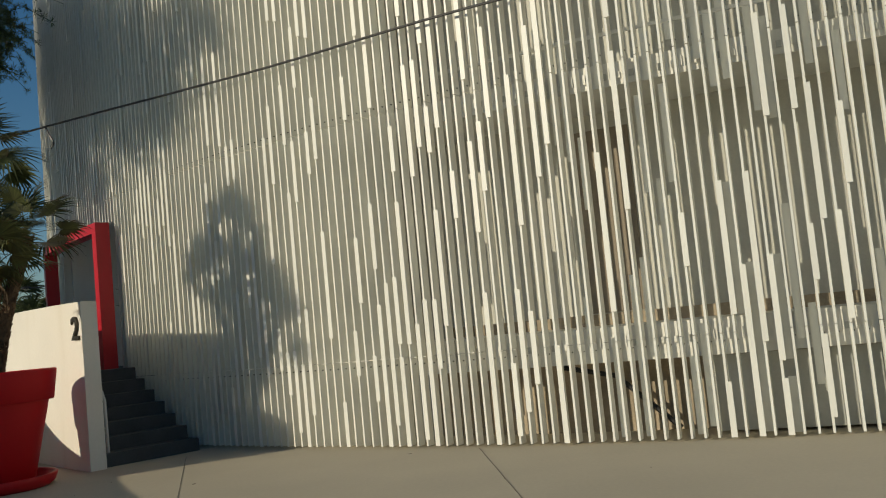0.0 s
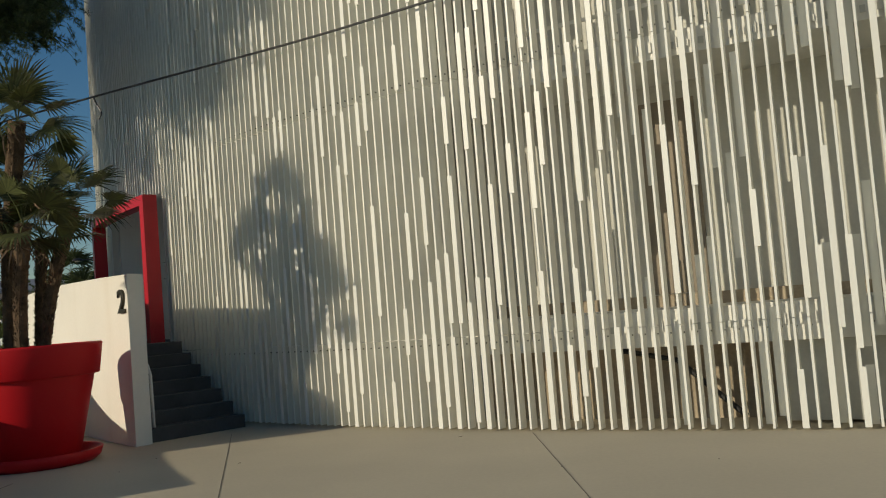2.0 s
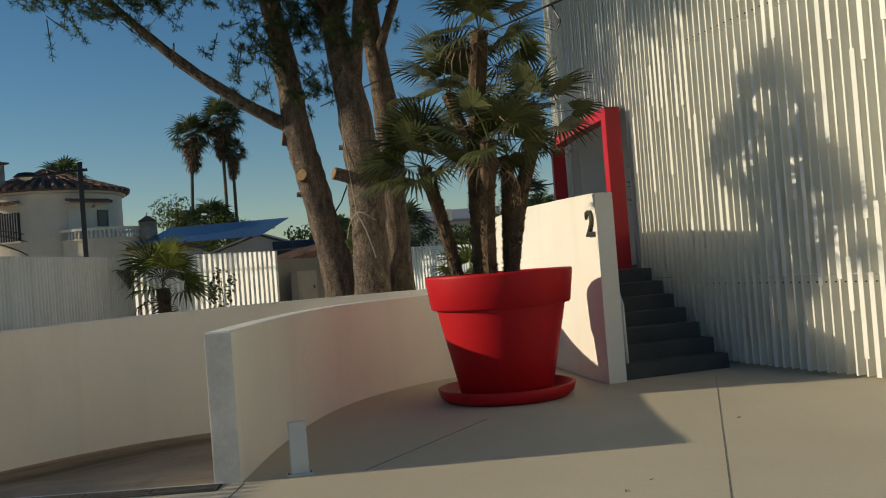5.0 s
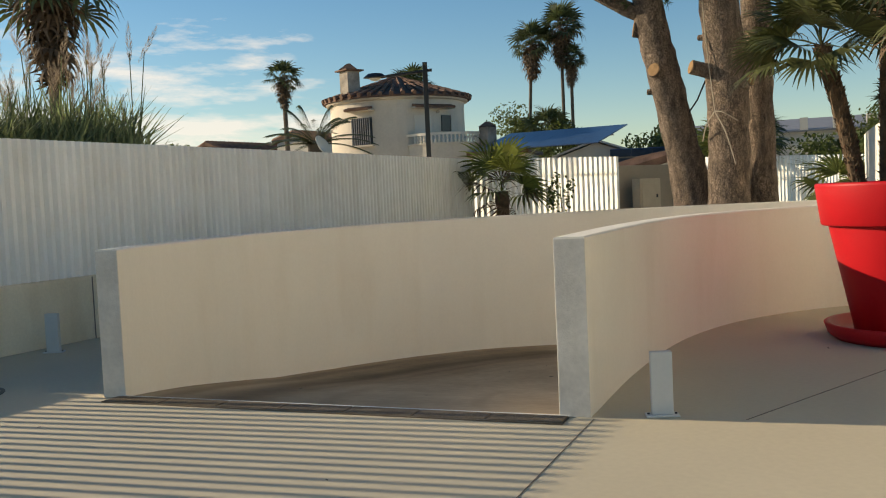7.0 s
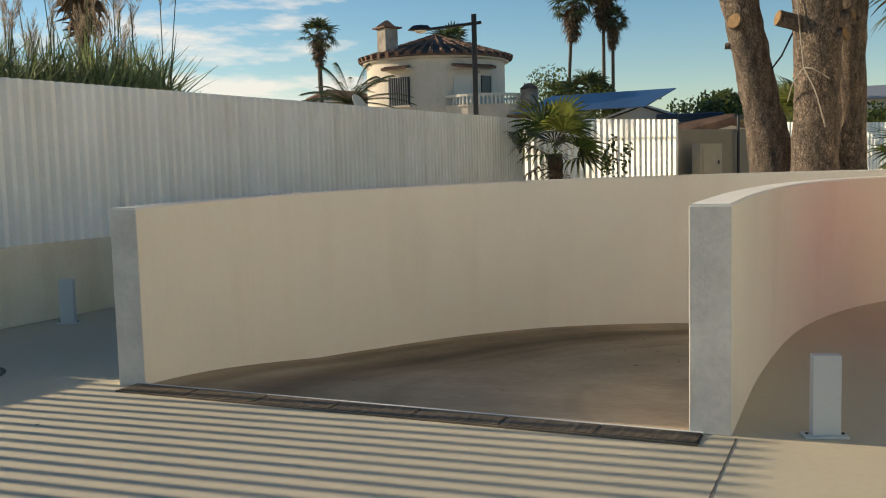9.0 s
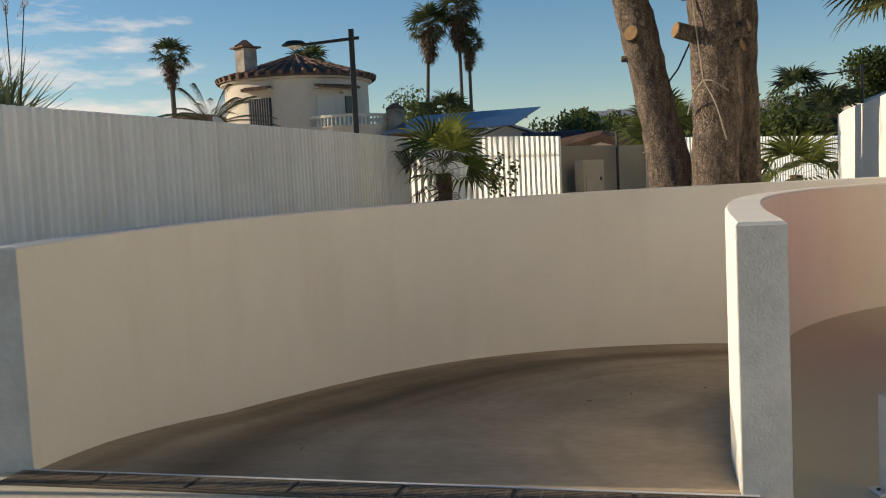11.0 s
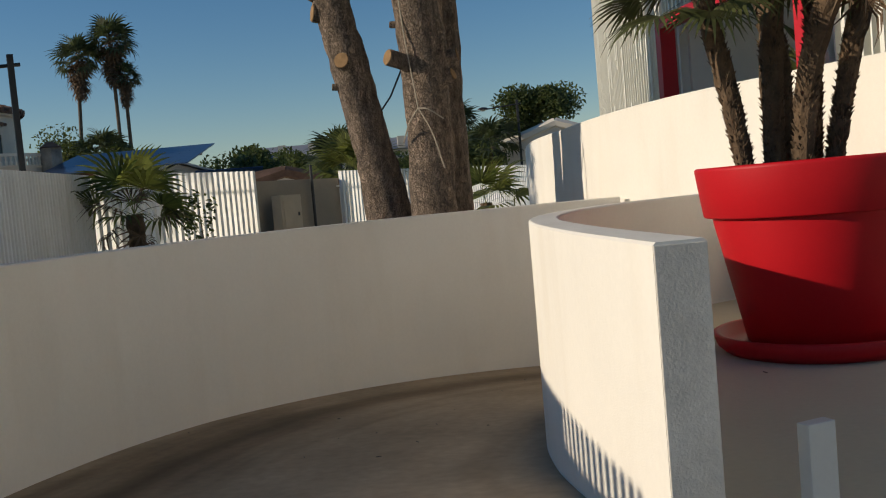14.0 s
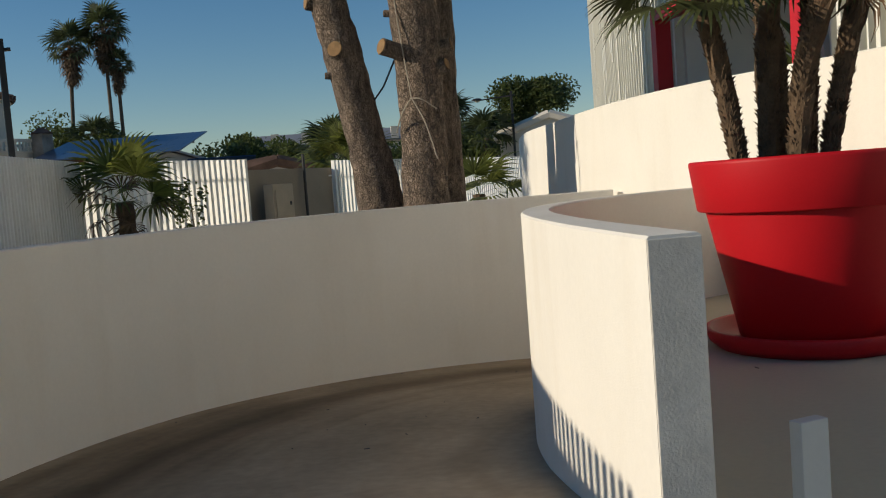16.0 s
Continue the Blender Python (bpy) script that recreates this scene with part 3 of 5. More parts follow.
def fan_leaf(bm, m, petiole, size, blades, rng, spread=210, droop=0.35, width=0.032, slot=0):
    """One fan leaf: stalk along x, then separate folded blades spreading from its tip."""
    p0, p1 = m @ Vector((0, 0, 0)), m @ Vector((petiole * 0.5, 0, petiole * 0.06))
    tip = Vector((petiole, 0, 0))
    side = m.to_3x3() @ Vector((0, 0.008, 0))
    vs = [bm.verts.new(p0 - side), bm.verts.new(p0 + side), bm.verts.new(p1 + side), bm.verts.new(p1 - side), bm.verts.new(m @ tip + side * 0.7), bm.verts.new(m @ tip - side * 0.7)]
    for f in (bm.faces.new(vs[:4]), bm.faces.new((vs[3], vs[2], vs[4], vs[5]))):
        f.material_index = slot
    for k in range(blades):
        u = k / (blades - 1) - 0.5
        a = radians(spread) * u
        ln = size * (1 - 0.45 * abs(u) ** 1.5) * rng.uniform(0.88, 1.08)
        d = Vector((math.cos(a), math.sin(a), 0))
        n = Vector((-d.y, d.x, 0))
        w = width * (1 if abs(u) < 0.45 else 0.7)
        sag = droop * rng.uniform(0.5, 1.4)
        q = []
        for s, ww, z in ((0.04, 0.25, 0), (0.55, 1.0, 0.05), (0.82, 0.55, -0.25 * sag), (1.0, 0.06, -0.8 * sag)):
            c = tip + d * (ln * s) + Vector((0, 0, ln * z * 0.8))
            q.append((bm.verts.new(m @ (c - n * w * ww + Vector((0, 0, 0.25 * w * ww)))), bm.verts.new(m @ (c + n * w * ww))))
        for (a0, a1), (b0, b1) in zip(q, q[1:]):
            bm.faces.new((a0, a1, b1, b0)).material_index = slot


def fan_crown(bm, top, n, petiole, size, rng, blades=16, low=-55, width=0.032, slot=0, droop=0.35, arc=(0, 360)):
    """Fan leaves spiralling round a stem's head, within an arc of azimuths."""
    for i in range(n):
        el = 78 - (78 - low) * ((i + rng.random() * 0.6) / n) ** 0.9
        m = Matrix.Translation(top) @ Matrix.Rotation(radians(arc[0] + (i * 137.5 % 360) * (arc[1] - arc[0]) / 360 + rng.uniform(-15, 15)), 4, "Z") @ Matrix.Rotation(radians(-el), 4, "Y") @ Matrix.Rotation(radians(rng.uniform(-35, 35)), 4, "X")
        fan_leaf(bm, m, petiole * rng.uniform(0.7, 1.15), size * rng.uniform(0.8, 1.15), blades, rng, width=width, slot=slot, droop=droop)


def shaggy_trunk(points, r0, r1, rng, stubs=90):
    """A palm trunk with old leaf bases sticking out all round."""
    pts = spline(points, 7)
    n = len(pts)
    bm = tube(pts, [r0 + (r1 - r0) * i / (n - 1) for i in range(n)], 10, jitter=0.16, rng=rng)
    for k in range(stubs):
        u = rng.random() * (n - 1.01)
        i = int(u)
        c = pts[i].lerp(pts[i + 1], u - i)
        a = rng.uniform(0, 2 * math.pi)
        d = Vector((math.cos(a), math.sin(a), rng.uniform(0.5, 1.3))).normalized()
        r = r0 + (r1 - r0) * u / (n - 1)
        b = c + Vector((math.cos(a), math.sin(a), 0)) * r * 0.8
        t = Vector((-math.sin(a), math.cos(a), 0)) * 0.011
        v = [bm.verts.new(b - t), bm.verts.new(b + t), bm.verts.new(b + Vector((0, 0, -0.03))), bm.verts.new(b + d * rng.uniform(0.02, 0.05))]
        for f in ((0, 1, 3), (1, 2, 3), (2, 0, 3)):
            bm.faces.new([v[j] for j in f])
    return bm


# many-stemmed palm in the red pot
rng = random.Random(3)
palm = thing("potted_fan_palm", "many-stemmed dwarf fan palm with shaggy brown trunks in the red pot", "palm", at=Matrix.Translation((PX, PY, 1.28)))
# (foot, middle, head, radius, leaves, lowest leaf angle)
stems = (((-0.42, -0.12, 0), (-0.50, -0.22, 0.6), (-0.62, -0.36, 1.28), 0.095, 16, -29), ((-0.23, 0.02, 0), (-0.19, 0.02, 1.2), (0.0, 0.0, 2.72), 0.12, 17, -32),
         ((-0.14, 0.12, 0), (-0.20, 0.14, 1.1), (-0.66, 0.40, 2.15), 0.1, 14, -10), ((-0.04, -0.1, 0), (0.05, -0.24, 0.7), (0.30, -0.58, 1.42), 0.11, 12, -35),
         ((0.16, 0.02, 0), (0.32, 0.03, 0.8), (0.58, 0.08, 1.68), 0.1, 13, -25), ((0.03, 0.2, 0), (0.06, 0.22, 0.6), (0.1, 0.24, 1.35), 0.085, 9, -5))
for p0, p1, p2, r, n, low in stems:
    part("stem", shaggy_trunk([p0, p1, p2], r * 0.64, r * 0.8, rng, 1100), FIBRE, palm)
    bm = bmesh.new()
    fan_crown(bm, Vector(p2), n, 0.42, 0.44, rng, blades=26, low=low, width=0.0155, droop=0.3, arc=(170, 345) if low == -29 else (0, 360))
    part("crown", bm, LEAF, palm)
    if low < -30:
        bm = bmesh.new()
        fan_crown(bm, Vector(p2) - Vector((0, 0, 0.08)), 4, 0.34, 0.36, rng, blades=14, low=-80, width=0.012, droop=0.9)
        part("dead_leaf", bm, DEAD, palm, "withered straw-coloured hanging leaves")


# pines with sawn branch stubs
def stub(parent, p, q, r):
    p, q = Vector(p), Vector(q)
    s = part("branch_stub", tube([p, p.lerp(q, 0.6), q], [r * 1.35, r * 1.05, r], 12, jitter=0.06, rng=rng), BARK, parent)
    d = (q - p).normalized()
    part("cut_face", tube([q, q + d * 0.012], [r * 0.93, r * 0.9], 14), CUT, s, "pale orange sawn wood")


def needle_clump(bm, c, r, n, rng):
    for _ in range(n):
        d = Vector((rng.gauss(0, 1), rng.gauss(0, 1), rng.gauss(0.15, 0.9))).normalized()
        p = c + d * r * rng.uniform(0.0, 0.45)
        e = c + d * r * rng.uniform(0.8, 1.25)
        t = d.orthogonal().normalized() * 0.007
        bm.faces.new((bm.verts.new(p - t), bm.verts.new(p + t), bm.verts.new(e)))


def pine(trunk, radii, branches, clumps, label, stubs=()):
    base = Vector(trunk[0])
    tree = thing("pine_tree", label, "tree", "pines by the ramp", at=Matrix.Translation(base))
    pts = [p - base for p in spline(trunk, 6)]
    n = len(pts)
    part("trunk", tube(pts, [float(np.interp(i / (n - 1), np.linspace(0, 1, len(radii)), radii)) for i in range(n)], 18, jitter=0.07, rng=rng), BARK, tree, smooth=True)
    crown = bmesh.new()
    for br, r in branches:
        bp = [p - base for p in spline(br, 5)]
        limb = tube(bp, [r * (1 - 0.55 * i / (len(bp) - 1)) for i in range(len(bp))], 9, jitter=0.12, rng=rng)
        for k in range(9):
            i = rng.randrange(1, len(bp) - 2)
            q = bp[i].lerp(bp[i + 1], rng.random())
            e = Vector((rng.uniform(-1, 1), rng.uniform(-1, 1), rng.uniform(-1.2, 0.5))).normalized()
            tube([q, q + e * (r * 0.9 + rng.uniform(0.04, 0.16))], [0.028, 0.014], 5, bm=limb)
        part("limb", limb, BARK, tree)
    for c, spread, count in clumps:
        c = Vector(c) - base
        for _ in range(count):
            tip = c + Vector((rng.gauss(0, spread[0]), rng.gauss(0, spread[1]), rng.gauss(0, spread[2])))
            axis = (tip - c) * 0.25 + Vector((rng.uniform(-0.2, 0.2), rng.uniform(-0.2, 0.2), rng.uniform(-0.3, 0.1)))
            tube([tip - axis * 1.6, tip], [0.012, 0.004], 3, cap=False, bm=crown)
            for k in range(3):
                needle_clump(crown, tip - axis * (k * 0.45), 0.115, 22, rng)
    part("crown", crown, NEEDLE, tree)
    for p, q, r in stubs:
        stub(tree, Vector(p) - base, Vector(q) - base, r)
    return tree


# some high limbs and clumps here are unseen, added to shade the facade
t1 = pine([(-11.46, 16.40, -0.1), (-11.50, 16.35, 1.1), (-11.55, 16.05, 2.2), (-11.66, 15.80, 3.3), (-11.78, 15.65, 4.2), (-11.82, 15.50, 5.4), (-12.00, 15.30, 7.2), (-11.80, 15.30, 9.5)], [0.41, 0.35, 0.272, 0.275, 0.26, 0.22, 0.17, 0.1],
          [([(-11.78, 15.65, 4.2), (-12.45, 14.90, 4.75), (-13.2, 13.9, 5.65), (-14.2, 13.0, 7.0)], 0.14), ([(-11.90, 15.40, 6.2), (-11.10, 14.20, 7.0), (-10.2, 12.6, 7.8)], 0.1),
           ([(-11.95, 15.35, 6.8), (-13.00, 16.60, 7.6), (-13.6, 17.6, 8.0)], 0.1),
           ([(-11.95, 15.30, 7.0), (-12.2, 13.9, 7.9), (-12.0, 12.2, 8.4), (-11.6, 10.8, 8.6)], 0.1), ([(-12.0, 15.3, 7.2), (-13.6, 13.0, 8.2), (-14.1, 11.8, 8.2), (-13.4, 10.9, 7.4)], 0.08)],
          [((-14.2, 12.4, 8.5), (0.6, 0.6, 0.5), 170), ((-13.8, 11.7, 7.6), (0.5, 0.5, 0.35), 140), ((-14.8, 13.2, 9.7), (0.7, 0.7, 0.6), 170), ((-13.3, 10.9, 7.2), (0.4, 0.45, 0.25), 90), ((-12.6, 14.6, 9.6), (0.7, 0.8, 0.7), 200), ((-12.6, 13.5, 9.0), (0.6, 0.7, 0.5), 190), ((-11.9, 12.6, 8.4), (0.6, 0.6, 0.4), 190), ((-12.1, 12.8, 7.6), (0.4, 0.4, 0.3), 90), ((-11.4, 11.0, 8.5), (0.5, 0.6, 0.4), 150), ((-12.9, 15.6, 10.6), (0.8, 0.8, 0.6), 160), ((-13.7, 13.2, 7.0), (0.9, 0.7, 0.35), 90), ((-11.70, 14.80, 7.1), (0.8, 0.8, 0.3), 90), ((-12.6, 14.3, 6.9), (0.8, 0.6, 0.25), 100), ((-12.0, 14.8, 5.5), (0.28, 0.3, 0.35), 44), ((-11.3, 15.2, 6.35), (0.6, 0.5, 0.3), 80), ((-13.5, 13.2, 6.5), (0.5, 0.5, 0.3), 60), ((-12.70, 15.20, 8.6), (1.6, 1.5, 0.7), 150), ((-11.35, 15.35, 5.75), (0.3, 0.3, 0.35), 34), ((-11.10, 15.40, 4.8), (0.2, 0.22, 0.22), 22), ((-14.8, 12.9, 6.6), (0.4, 0.4, 0.4), 40), ((-10.4, 12.9, 8.0), (0.9, 0.9, 0.5), 150), ((-9.7, 13.3, 7.7), (0.6, 0.6, 0.4), 120)],
          "leaning pine tree with flaky bark and sawn-off branches", [((-11.62, 15.85, 3.24), (-11.60, 15.46, 3.33), 0.12), ((-11.76, 15.70, 4.0), (-12.00, 15.48, 4.05), 0.13), ((-11.62, 15.80, 2.98), (-11.88, 15.65, 3.0), 0.05)])
t2 = pine([(-10.68, 16.10, -0.1), (-10.66, 16.10, 1.1), (-10.62, 16.07, 2.3), (-10.58, 16.00, 3.3), (-10.62, 15.85, 4.4), (-10.75, 15.70, 5.7), (-10.90, 15.55, 7.0), (-10.80, 15.45, 9.6)], [0.42, 0.34, 0.32, 0.34, 0.29, 0.24, 0.2, 0.1],
          [([(-10.58, 15.90, 4.8), (-9.9, 15.2, 6.2), (-8.9, 13.9, 7.6)], 0.12), ([(-9.4, 14.55, 6.9), (-8.3, 14.3, 7.3), (-7.3, 14.2, 6.9)], 0.06), ([(-10.85, 15.60, 5.9), (-10.20, 15.95, 7.2), (-9.2, 16.0, 8.6)], 0.11),
           ([(-10.80, 15.65, 6.2), (-10.50, 13.50, 7.3), (-10.0, 11.0, 8.1)], 0.1), ([(-10.50, 13.50, 7.3), (-9.9, 12.3, 7.2), (-9.6, 10.9, 7.5), (-9.3, 9.6, 8.3)], 0.08)],
          [((-7.2, 14.2, 6.55), (0.4, 0.4, 0.33), 230), ((-7.6, 14.5, 7.4), (0.5, 0.5, 0.4), 150), ((-8.75, 14.0, 6.75), (0.55, 0.5, 0.3), 230), ((-9.5, 13.9, 6.9), (0.5, 0.5, 0.3), 150), ((-10.6, 10.9, 7.3), (0.45, 0.6, 0.35), 150), ((-9.9, 10.0, 7.4), (0.4, 0.5, 0.3), 120), ((-9.5, 9.3, 8.4), (0.5, 0.6, 0.35), 150), ((-10.4, 12.2, 8.6), (0.6, 0.7, 0.45), 160), ((-9.9, 10.9, 9.2), (0.7, 0.7, 0.5), 130), ((-10.20, 15.05, 6.9), (0.9, 0.8, 0.35), 90), ((-9.0, 14.2, 7.9), (0.9, 0.8, 0.5), 210), ((-8.4, 14.6, 8.6), (0.7, 0.7, 0.5), 130), ((-10.50, 15.65, 8.8), (1.5, 1.3, 0.8), 140), ((-10.10, 15.15, 5.6), (0.4, 0.4, 0.3), 30), ((-8.8, 15.0, 9.0), (0.9, 0.8, 0.6), 120),
           ((-10.0, 11.5, 8.2), (0.6, 0.9, 0.4), 210), ((-10.0, 10.2, 8.1), (0.5, 0.6, 0.4), 130), ((-10.0, 12.9, 7.5), (0.6, 0.7, 0.4), 150), ((-9.8, 16.0, 8.1), (0.7, 0.6, 0.6), 150), ((-10.0, 10.7, 7.3), (0.4, 0.4, 0.25), 40)],
          "stout upright pine tree tied with a rope, branches sawn off", [((-10.60, 15.95, 3.14), (-10.90, 15.50, 3.28), 0.115), ((-10.45, 16.05, 3.2), (-10.12, 16.12, 3.28), 0.09), ((-10.42, 16.0, 2.92), (-10.16, 16.0, 3.0), 0.09), ((-10.7, 15.95, 3.75), (-10.98, 15.85, 3.78), 0.05)])
t3 = pine([(-10.78, 17.25, -0.1), (-10.78, 17.25, 1.1), (-10.73, 17.15, 2.8), (-10.68, 17.05, 4.4), (-10.83, 16.85, 7.0), (-10.68, 16.75, 9.8)], [0.36, 0.28, 0.24, 0.24, 0.18, 0.08],
          [([(-10.73, 16.95, 5.6), (-9.68, 16.35, 6.8), (-9.30, 16.70, 8.2)], 0.1), ([(-10.80, 16.90, 6.6), (-11.00, 19.00, 7.9), (-11.20, 22.40, 9.2)], 0.11)],
          [((-9.50, 16.80, 8.2), (0.9, 0.9, 0.5), 90), ((-10.48, 16.95, 9.0), (1.5, 1.4, 0.7), 130), ((-11.20, 22.70, 9.7), (0.6, 1.0, 0.4), 260), ((-11.20, 20.60, 8.6), (0.5, 0.8, 0.3), 170), ((-11.20, 21.70, 8.9), (0.4, 0.7, 0.25), 60)], "slender upright pine tree behind its neighbours")

# rope tied round the stout pine
rope = thing("rope", "thin pale rope tied round the pine trunk", "rope", at=Matrix.Translation((-10.60, 15.65, 2.4)))
ROPE = material("pale rope", (0.42, 0.36, 0.28), 0.9, bump=0.0)
for pts in ([(-10.75, 15.59, 4.8), (-10.68, 15.61, 3.6), (-10.56, 15.61, 2.55)], [(-10.56, 15.61, 2.55), (-10.40, 15.65, 2.2), (-10.30, 15.75, 1.7)], [(-10.56, 15.61, 2.55), (-10.72, 15.61, 2.35), (-10.88, 15.73, 2.1)], [(-10.56, 15.61, 2.55), (-10.42, 15.63, 2.52), (-10.26, 15.77, 2.38)]):
    b0 = Vector((-10.60, 15.65, 2.4))
    part("strand", tube([p - b0 for p in spline(pts, 5)], [0.011] * 11, 5), ROPE, rope)


rd = thing("paint_mark", "small red painted mark on the stout pine trunk", "paint mark", at=Matrix.Translation((-10.60, 15.80, 1.86)))
part("mark", lathe([(0, 0.0), (0.05, 0.004), (0.075, 0.0), (0.075, -0.04), (0, -0.06)], 14, m=Matrix.Rotation(radians(92), 4, "X") @ Matrix.Diagonal((0.8, 1.2, 1, 1))), RED_PAINT, rd)
st = thing("strap", "dark strap slung between two pine trunks", "strap", at=Matrix.Translation((-11.1, 16.0, 2.75)))
part("band", tube([(-0.42, 0.0, -0.35), (-0.05, 0.0, 0.05), (0.38, -0.05, 0.75)], [0.014] * 3, 5), BLACK, st)


def young_fan_palm(x, y, h, size, n, label):
    p = thing("fan_palm", label, "palm", "young fan palms", at=Matrix.Translation((x, y, 0)))
    part("stem", shaggy_trunk([(0, 0, -0.02), (0.02, 0, h * 0.5), (0, 0.02, h)], 0.17, 0.14, rng, 120), FIBRE, p)
    bm = bmesh.new()
    fan_crown(bm, Vector((0, 0, h)), n, size * 0.62, size * 0.74, rng, blades=18, low=-12, width=0.032 * size, droop=0.4)
    part("crown", bm, LEAF_YOUNG, p)
    if "withered" not in label:
        return p
    bm = bmesh.new()
    fan_crown(bm, Vector((0, 0, h - 0.1)), 7, size * 0.5, size * 0.5, rng, blades=12, low=-75, width=0.02 * size, droop=0.9)
    part("dead_leaf", bm, DEAD, p, "withered brown leaves")
    return p


young_fan_palm(-16.3, 16.35, 1.45, 1.0, 12, "young fan palm with withered lower leaves beside the fence")
young_fan_palm(-12.75, 24.0, 1.05, 1.0, 11, "young green fan palm behind the tall curved wall")
young_fan_palm(-17.6, 27.0, 2.0, 1.3, 20, "dark green fan palm behind the block wall")


def leafy(bm, c, r, n, rng, size=0.16, lumps=9):
    """Leaves gathered in uneven lumps inside an ellipsoid."""
    c = Vector(c)
    cs = [(c + Vector((rng.uniform(-1, 1) * r[0], rng.uniform(-1, 1) * r[1], rng.uniform(-0.8, 1) * r[2])) * 0.72, rng.uniform(0.3, 0.62)) for _ in range(lumps)]
    for _ in range(n):
        q, s = rng.choice(cs)
        d = Vector((rng.gauss(0, 1), rng.gauss(0, 1), rng.gauss(0, 1))).normalized()
        p = q + Vector((d.x * r[0], d.y * r[1], d.z * r[2])) * s * rng.uniform(0.15, 1.05)
        a = Vector((rng.gauss(0, 1), rng.gauss(0, 1), rng.gauss(0, 1))).normalized() * size * rng.uniform(0.5, 1.2)
        b = a.orthogonal().normalized() * size * 0.45
        bm.faces.new((bm.verts.new(p - a), bm.verts.new(p + b), bm.verts.new(p + a), bm.verts.new(p - b)))


def tree(x, y, h, r, label, n=1600, size=0.16, name="tree"):
    t = thing(name, label, "tree" if name == "tree" else "shrub", at=Matrix.Translation((x, y, 0)))
    part("trunk", tube([(0, 0, -0.1), (0.1, 0.05, h * 0.4), (0, 0, h * 0.75)], [0.05 * h ** 0.5 + 0.08, 0.12, 0.06], 8), BARK, t)
    for k in range(3):
        a = k * 2.1 + x
        part("limb", tube([(0.08, 0.04, h * 0.4), (r[0] * 0.4 * math.cos(a), r[1] * 0.4 * math.sin(a), h * 0.75)], [0.08, 0.03], 6), BARK, t)
    bm = bmesh.new()
    leafy(bm, (0, 0, h - r[2]), r, n, rng, size, 14)
    part("crown", bm, SHRUB, t)
    return t


# climbing shrub on the fence beside the young palm
v = thing("shrub", "small leafy green shrub against the white fence", "shrub", at=Matrix.Translation((-16.45, 18.3, 0)))
part("stem", tube([(0, 0, 0), (0.03, 0.02, 0.8), (0, 0, 1.6)], [0.02, 0.015, 0.008], 6), BARK, v)
bm = bmesh.new()
leafy(bm, (0, 0, 1.2), (0.3, 0.3, 0.65), 260, rng, 0.06, 10)
part("leaves", bm, SHRUB, v)["kind"] = "stuff"


def tall_palm(x, y, h, size, label, skirt=True, lean=0.0, n=34):
    p = thing("tall_palm", label, "palm", at=Matrix.Translation((x, y, 0)))
    part("trunk", tube([(lean, 0, -0.1), (lean * 0.6, 0, h * 0.5), (0, 0, h)], [0.22, 0.15, 0.14], 9), TRUNK_GREY, p)
    bm = bmesh.new()
    fan_crown(bm, Vector((0, 0, h)), int(n * 0.85), size * 0.55, size * 0.5, rng, blades=12, low=-30, width=size * 0.036, droop=0.5)
    part("crown", bm, LEAF_DARK, p)
    if skirt:
        bm = bmesh.new()
        for k in range(5):
            fan_crown(bm, Vector((0, 0, h - 0.2 - k * size * 0.24)), 10, size * 0.16, size * (0.44 - 0.05 * k), rng, blades=9, low=-88, width=size * 0.03, droop=1.3)
        part("skirt", bm, DEAD, p, "hanging skirt of dead brown leaves")
    return p


tall_palm(-60.0, 62.0, 14.3, 2.3, "tall fan palm with a skirt of dead leaves", lean=-0.9)
tall_palm(-58.3, 64.0, 15.7, 2.6, "taller fan palm with a heavy skirt of dead leaves")
tall_palm(-57.8, 64.6, 12.9, 1.7, "shorter fan palm half hidden behind a taller one")
tall_palm(-54.0, 33.4, 9.3, 1.35, "slim single fan palm on a bare trunk", lean=0.2)
tall_palm(-46.5, 37.8, 8.0, 1.6, "fan palm rising behind the round house", skirt=False)
tall_palm(-27.2, 10.8, 7.3, 1.9, "old fan palm with a thick brown skirt above the reeds")
tall_palm(-27.5, 60.0, 5.6, 2.0, "fan palm among dark trees", skirt=False)
tall_palm(-28.0, 45.0, 3.4, 2.0, "low dark fan palm behind the fence", skirt=False)
tall_palm(-19.5, 44.0, 3.3, 1.6, "fan palm behind the fence", skirt=False)
tall_palm(-56.5, 60.0, 6.6, 2.3, "low fan palm among shrubs", skirt=False)

